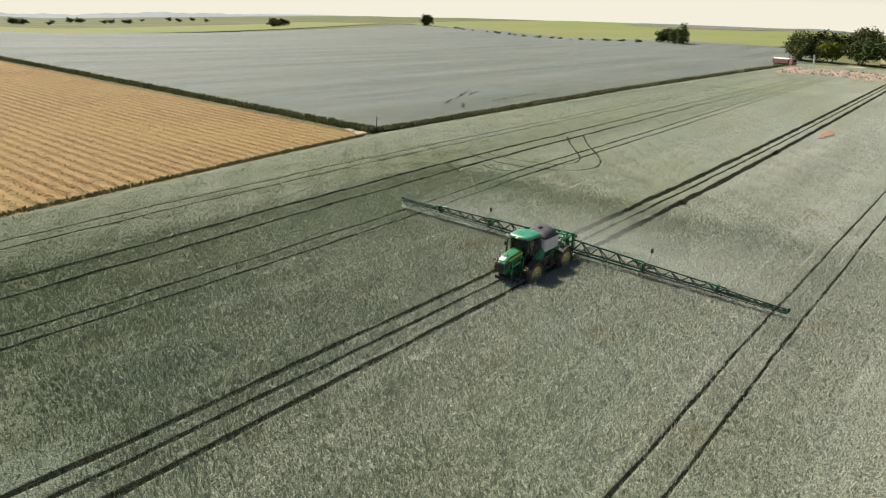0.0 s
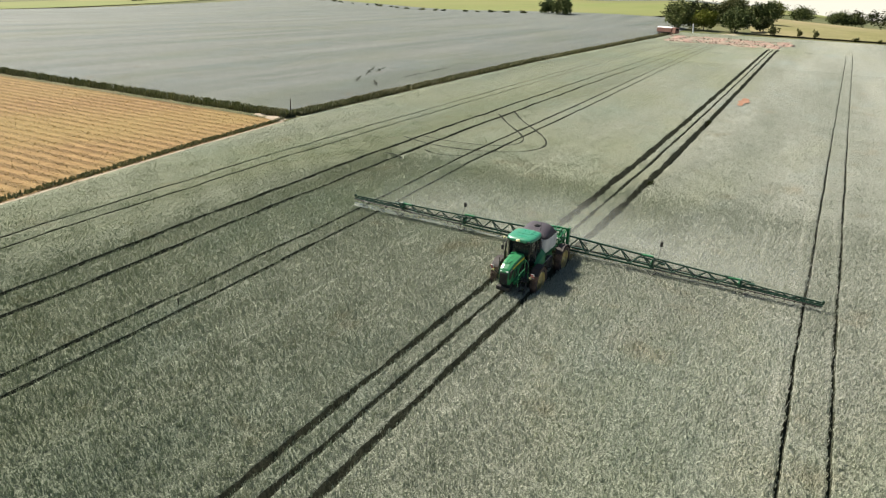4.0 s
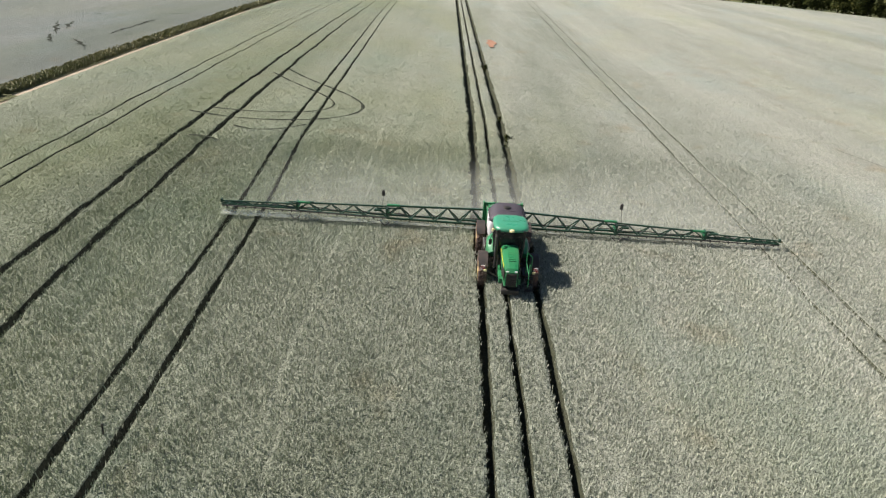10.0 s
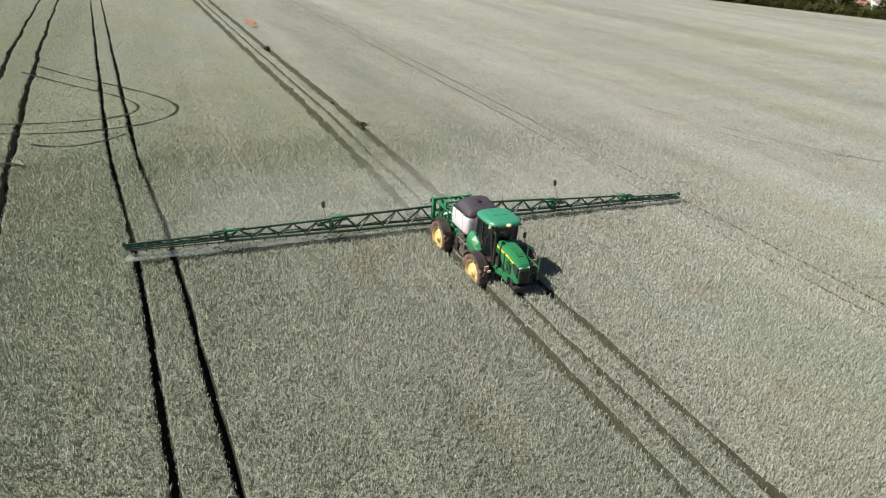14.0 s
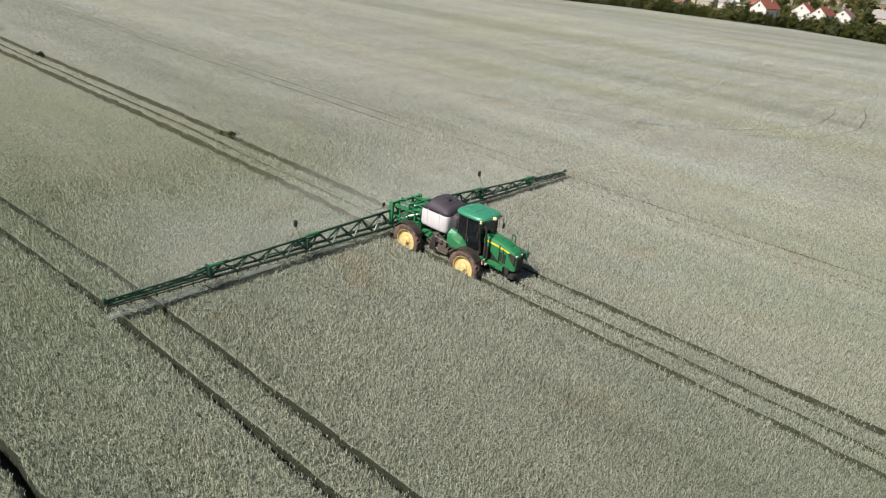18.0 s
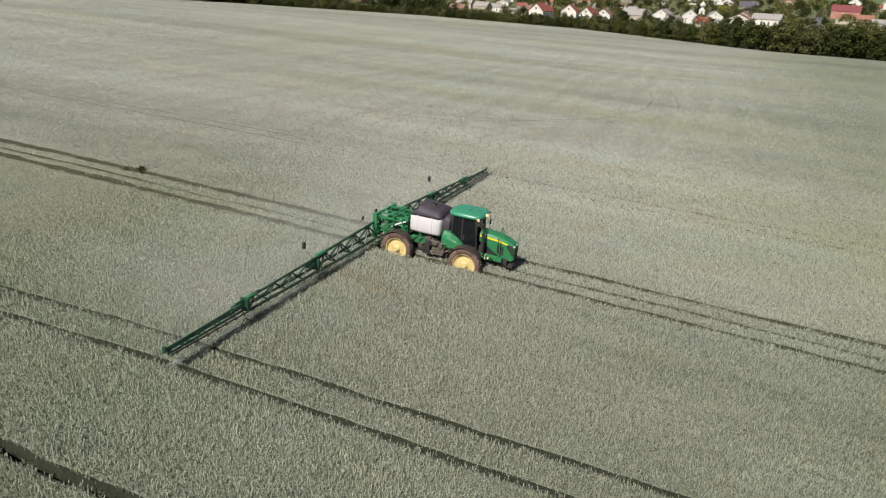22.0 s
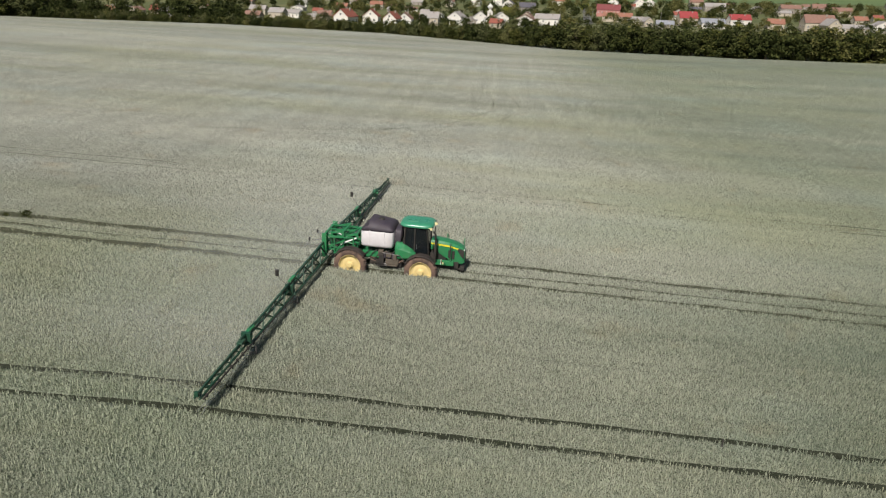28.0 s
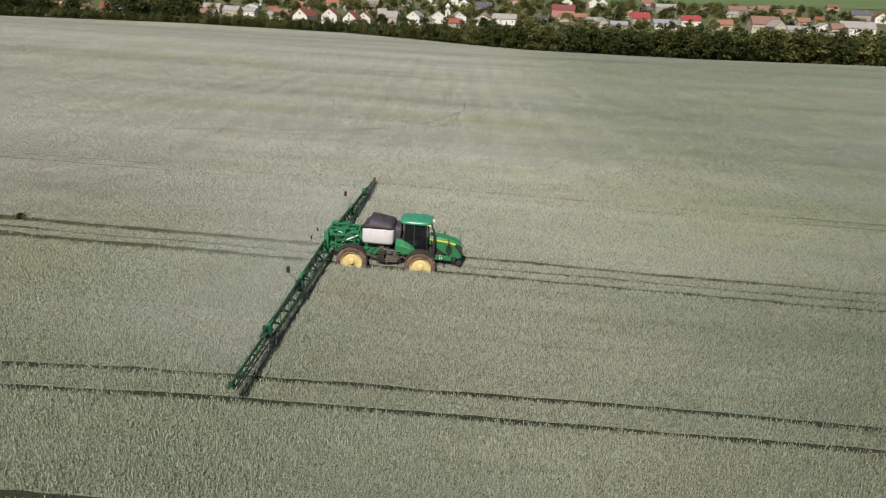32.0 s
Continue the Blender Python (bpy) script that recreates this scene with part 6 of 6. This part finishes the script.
def house(x, y, wide, tall, facing, wall, roof, seed):
    """A gabled house. facing g: the gable looks to the field; s: the long side does."""
    r = random.Random(seed)
    gw = wide if facing == "g" else min(8.5, max(6.0, wide * 0.6))
    ln = wide if facing == "s" else r.uniform(9, 12)
    wh, rh = tall * 0.56, tall * 0.44
    top = new("house")
    b = bmesh.new()
    # walls with gables, ridge along local y
    ring = [(-gw / 2, -0.6), (gw / 2, -0.6), (gw / 2, wh), (0, wh + rh * 0.96), (-gw / 2, wh)]
    loft(b, [[(px, -ln / 2, pz) for px, pz in ring], [(px, ln / 2, pz) for px, pz in ring]])
    part("wall", b, "w_" + wall, top)
    for s in (-1, 1):
        b = bmesh.new()
        o, t = 0.35, 0.16
        slope = rh / (gw / 2)
        q = [(s * (gw / 2 + o), wh - o * slope), (0, wh + rh), (0, wh + rh + t), (s * (gw / 2 + o), wh - o * slope + t)]
        loft(b, [[(px, -ln / 2 - o, pz) for px, pz in q], [(px, ln / 2 + o, pz) for px, pz in q]])
        part("roof", b, roof, top)
    b = bmesh.new()
    box(b, (gw * 0.14, ln * 0.22, wh + rh * 0.95), (0.6, 0.6, 1.3), 0.03)
    part("chimney", b, "w_stone", top)

    def window(c, sx, sy, sz):
        b = bmesh.new()
        box(b, c, (sx, sy, sz), 0.02)
        w = part("window", b, "white", top)
        b = bmesh.new()
        thin = 0 if sx < sy else 1
        s3 = [sx * 0.84, sy * 0.84, sz * 0.84]
        s3[thin] = (sx, sy)[thin] + 0.03
        box(b, c, s3)
        part("pane", b, "glass", w)

    for e in (-1, 1):
        for k in (-0.24, 0.24):
            window((gw * k, e * (ln / 2 + 0.01), wh * 0.55), 1.1, 0.12, 1.3)
        window((0, e * (ln / 2 + 0.01), wh + rh * 0.3), 0.9, 0.12, 1.0)
    nwin = max(2, int(ln / 3.2))
    for e in (-1, 1):
        for k in range(nwin):
            yk = ln * ((k + 0.5) / nwin - 0.5)
            if k == nwin // 2:
                b = bmesh.new()
                box(b, (e * (gw / 2 + 0.01), yk, 0.95), (0.1, 1.0, 2.1), 0.02)
                part("door", b, "muddy", top)
            else:
                window((e * (gw / 2 + 0.01), yk, wh * 0.55), 0.12, 1.1, 1.3)
    turn = (90 if facing == "g" else 0) + r.uniform(-12, 12)
    top.matrix_basis = pose(x, y, land1(x, y), 0, 0, turn)
    return tagged(top, f"{WALL_WORD[wall]} village house with a {ROOF_WORD[roof]} gable roof", "house", "village houses")


HOUSES = [
    (-487, -191, 12.6, 7.1, "s", "cream", "r_grey"),
    (-502, -184, 13.6, 5.6, "s", "white", "r_grey"),
    (-478, -160, 12.1, 4.5, "s", "cream", "r_grey"),
    (-485, -153, 11.5, 6.9, "s", "cream", "r_brown"),
    (-265, -76, 6.6, 6.6, "g", "white", "r_red"),
    (-321, -78, 7.7, 7.4, "g", "white", "r_red"),
    (-272, -57, 5.7, 6.0, "g", "white", "r_red"),
    (-308, -58, 6.7, 6.1, "g", "white", "r_brown"),
    (-386, -58, 11.4, 7.4, "s", "cream", "r_grey"),
    (-406, -44, 10.0, 7.7, "g", "white", "r_grey"),
    (-378, -33, 7.0, 4.7, "g", "stone", "r_grey"),
    (-447, -33, 9.5, 8.1, "g", "white", "r_grey"),
    (-482, -21, 10.2, 7.5, "g", "white", "r_grey"),
    (-318, -14, 5.9, 4.2, "s", "cream", "r_red"),
    (-460, -2, 9.7, 7.6, "g", "cream", "r_brown"),
    (-430, 12, 15.6, 6.5, "s", "white", "r_grey"),
    (-697, -163, 12.7, 7.4, "s", "cream", "r_orange"),
    (-829, -71, 12.0, 9.5, "g", "white", "r_grey"),
    (-860, -46, 12.0, 9.5, "g", "white", "r_grey"),
    (-658, -6, 15.5, 9.5, "s", "stone", "r_slate"),
    (-835, -144, 14.9, 6.2, "s", "stone", "r_grey"),
    (-754, -28, 12.0, 9.5, "g", "white", "r_slate"),
    (-862, 30, 20.1, 9.5, "s", "white", "r_orange"),
    (-607, 66, 19.9, 9.5, "s", "pink", "r_maroon"),
    (-526, 66, 22.0, 6.0, "s", "cream", "r_orange"),
    (-470, 74, 8.6, 5.0, "s", "white", "r_grey"),
    (-427, 74, 5.2, 5.5, "g", "cream", "r_grey"),
    (-397, 80, 9.8, 4.3, "s", "stone", "r_blue"),
    (-477, 108, 12.4, 9.0, "s", "cream", "r_bright"),
    (-599, 124, 8.1, 6.3, "g", "white", "r_grey"),
    (-425, 113, 14.5, 5.5, "s", "white", "r_blue"),
    (-483, 144, 14.2, 7.5, "s", "white", "r_bright"),
    (-427, 151, 9.7, 6.1, "s", "cream", "r_orange"),
    (-404, 167, 16.9, 9.5, "s", "cream", "r_brown"),
    (-395, 171, 7.7, 7.7, "g", "cream", "r_grey"),
    (-709, 298, 18.0, 8.0, "s", "cream", "r_brown"),
    (-740, 260, 20.0, 8.0, "s", "stone", "r_brown"),
    (-767, 192, 22.0, 8.1, "s", "stone", "r_grey"),
    (-857, 137, 12.0, 9.5, "g", "white", "r_grey"),
    (-860, 125, 12.0, 9.5, "g", "white", "r_grey"),
    (-857, 94, 12.0, 9.5, "g", "white", "r_grey"),
    (-898, 199, 16.0, 9.5, "s", "cream", "r_brown"),
    (-768, 298, 14.3, 9.1, "s", "stone", "r_brown"),
    (-356, -243, 14.4, 5.0, "s", "cream", "r_orange"),
    (-445, -293, 12.0, 5.6, "g", "white", "r_grey"),
    (-421, -266, 7.5, 5.2, "g", "cream", "r_brown"),
    (-307, -176, 15.3, 6.0, "s", "stone", "r_grey"),
    (-519, -219, 13.5, 6.7, "s", "cream", "r_grey"),
    (-347, -258, 13.1, 4.2, "s", "stone", "r_brown"),
    (-500, -255, 8.4, 5.9, "g", "cream", "r_red"),
    (-409, 187, 18.7, 4.7, "s", "cream", "r_grey"),
    (-441, 218, 10.9, 6.5, "g", "white", "r_grey"),
    (-418, 216, 8.3, 7.0, "s", "cream", "r_brown"),
    (-423, 230, 21.3, 8.5, "s", "white", "r_grey"),
    (-712, 393, 12.0, 9.5, "g", "white", "r_maroon"),
    (-772, 403, 20.1, 9.5, "s", "stone", "r_slate"),
    (-601, 285, 7.7, 5.8, "s", "cream", "r_red"),
    (-965, 459, 15.3, 7.7, "s", "cream", "r_red"),
]
# smaller houses and sheds filling the plots along the streets
rh = random.Random(77)
for k in range(400):
    if len(HOUSES) >= 92:
        break
    x, y = -330 - 560 * rh.random() ** 0.8, rh.uniform(-300, 320)
    if 20 < y < 85 or min(math.hypot(x - h[0], y - h[1]) for h in HOUSES) < 17:
        continue
    HOUSES.append((x, y, rh.uniform(7, 13), rh.uniform(4.2, 6.8), rh.choice("gss"), rh.choice(["white", "cream", "cream", "stone", "stone"]), rh.choice(["r_brown", "r_brown", "r_grey", "r_grey", "r_slate", "r_red", "r_orange"])))
for i, h in enumerate(HOUSES):
    house(*h, 200 + i)
clear = [(h[0], h[1]) for h in HOUSES]
kept = []
for sp in VILLAGE_TREES:
    if min(math.hypot((sp[0] - hx) * (0.5 if sp[0] < hx else 1.0), sp[1] - hy) for hx, hy in clear) > 8.5:
        kept.append(sp)
planted(GARDEN, kept[:90], "village trees", 21)
rest = kept[90:]
joined_wood("village_greenery", GARDEN, rest[::2], "dark trees and shrubs between the village houses", 51, 0.26)
joined_wood("village_shrubs", GARDEN, rest[1::2], "olive trees and shrubs between the village houses", 52, 0.26, "leaf_olive")
# church tower with a pale dome
tower = tagged(new("church_tower"), "slim white church tower with a pale onion dome", "church")
b = bmesh.new()
box(b, (0, 0, 3.6), (3.4, 3.4, 8.4), 0.08)
box(b, (0, 0, 7.9), (3.8, 3.8, 0.35), 0.05)
part("wall", b, "w_white", tower)
b = bmesh.new()
lathe(b, [(8.05, 1.5), (8.5, 1.25), (9.1, 0.8), (9.5, 0.75), (10.1, 1.5), (10.8, 1.85), (11.5, 1.6), (12.2, 0.8), (12.8, 0.25), (13.4, 0.08)], "Z", 20)
part("dome", b, "r_white", tower, "pale onion dome", smooth=True)
for a in range(4):
    b = bmesh.new()
    box(b, (1.7 * math.cos(a * math.pi / 2), 1.7 * math.sin(a * math.pi / 2), 6.3), (0.12 if a % 2 == 0 else 0.8, 0.8 if a % 2 == 0 else 0.12, 1.7), 0.02)
    part("window", b, "glass", tower)
tower.matrix_basis = pose(-453, -27, land1(-453, -27), 0, 0, 8)
# street running away from the field
tagged(drape("village_road", quad_fn((-470, 38), (-470, 44), (-1010, 72), (-1010, 64)), 4, 50, 0.12, "asphalt"), "grey asphalt village street", "road", kind="structure")
tagged(drape("cross_road", quad_fn((-440, -140), (-446, -140), (-478, 260), (-470, 260)), 4, 50, 0.14, "asphalt"), "pale asphalt street along the first houses", "road", kind="structure")
tagged(drape("green_hill_field", quad_fn((-1010, -420), (-1000, 620), (-2300, 1300), (-2300, -1000)), 24, 24, 0.4, "hillgreen"), "green field on the hill behind the village", "field", kind="structure")
# poles along the street
for k in range(7):
    x, y = -455 - 6 * math.sin(k), -90 + k * 44
    b = bmesh.new()
    rod(b, (0, 0, -0.3), (0, 0, 8.5), 0.14, 0.09, 8)
    o = new("utility_pole")
    part("pole", b, "steel", o)
    b = bmesh.new()
    box(b, (0, 0, 7.9), (0.1, 1.6, 0.12))
    part("cross_arm", b, "muddy", o)
    o.matrix_basis = pose(x, y, land1(x, y))
    tagged(o, "pale concrete utility pole beside the street", "pole", "utility poles")

# ---------------------------------------------------------------- weeds beside the tracks
weed = tree_maker("weed", 1.1, 1.5, "leaf", 61, 10, 26, 0.16, 0.0, "dark green weed clump beside a wheel track")
weed["category"] = "weed"
WEEDS = [(-1.9, -23, 1.0), (-1.7, -24.5, 0.7), (-0.7, -58, 1.1), (0.2, -59.5, 0.8), (-1.5, -31, 0.6), (-10.0, 10.5, 0.5), (-10.6, 9.6, 0.35), (-8.5, 19, 0.3)]
for i, (x, y, s) in enumerate(WEEDS):
    place(weed, x, y, s, i * 1.3, i == 0, "weed clumps", 1.0, -0.1)

# ---------------------------------------------------------------- standing wheat
tufts("wheat_ears", CORE[0] - 14, CORE[1] + 14, CORE[2] - 14, CORE[3] + 14, 450.0, 0.036, 0.2, 11, lambda x, y: 1 - core_gap(x, y) / 14, 0.14)
tufts("wheat_ears", -140, 46, -140, 120, 115.0, 0.066, 0.13, 12, lambda x, y: ease(-2.0, 14.0, core_gap(x, y)) * np.exp(-core_gap(x, y) / 65), 0.075, 200.0)
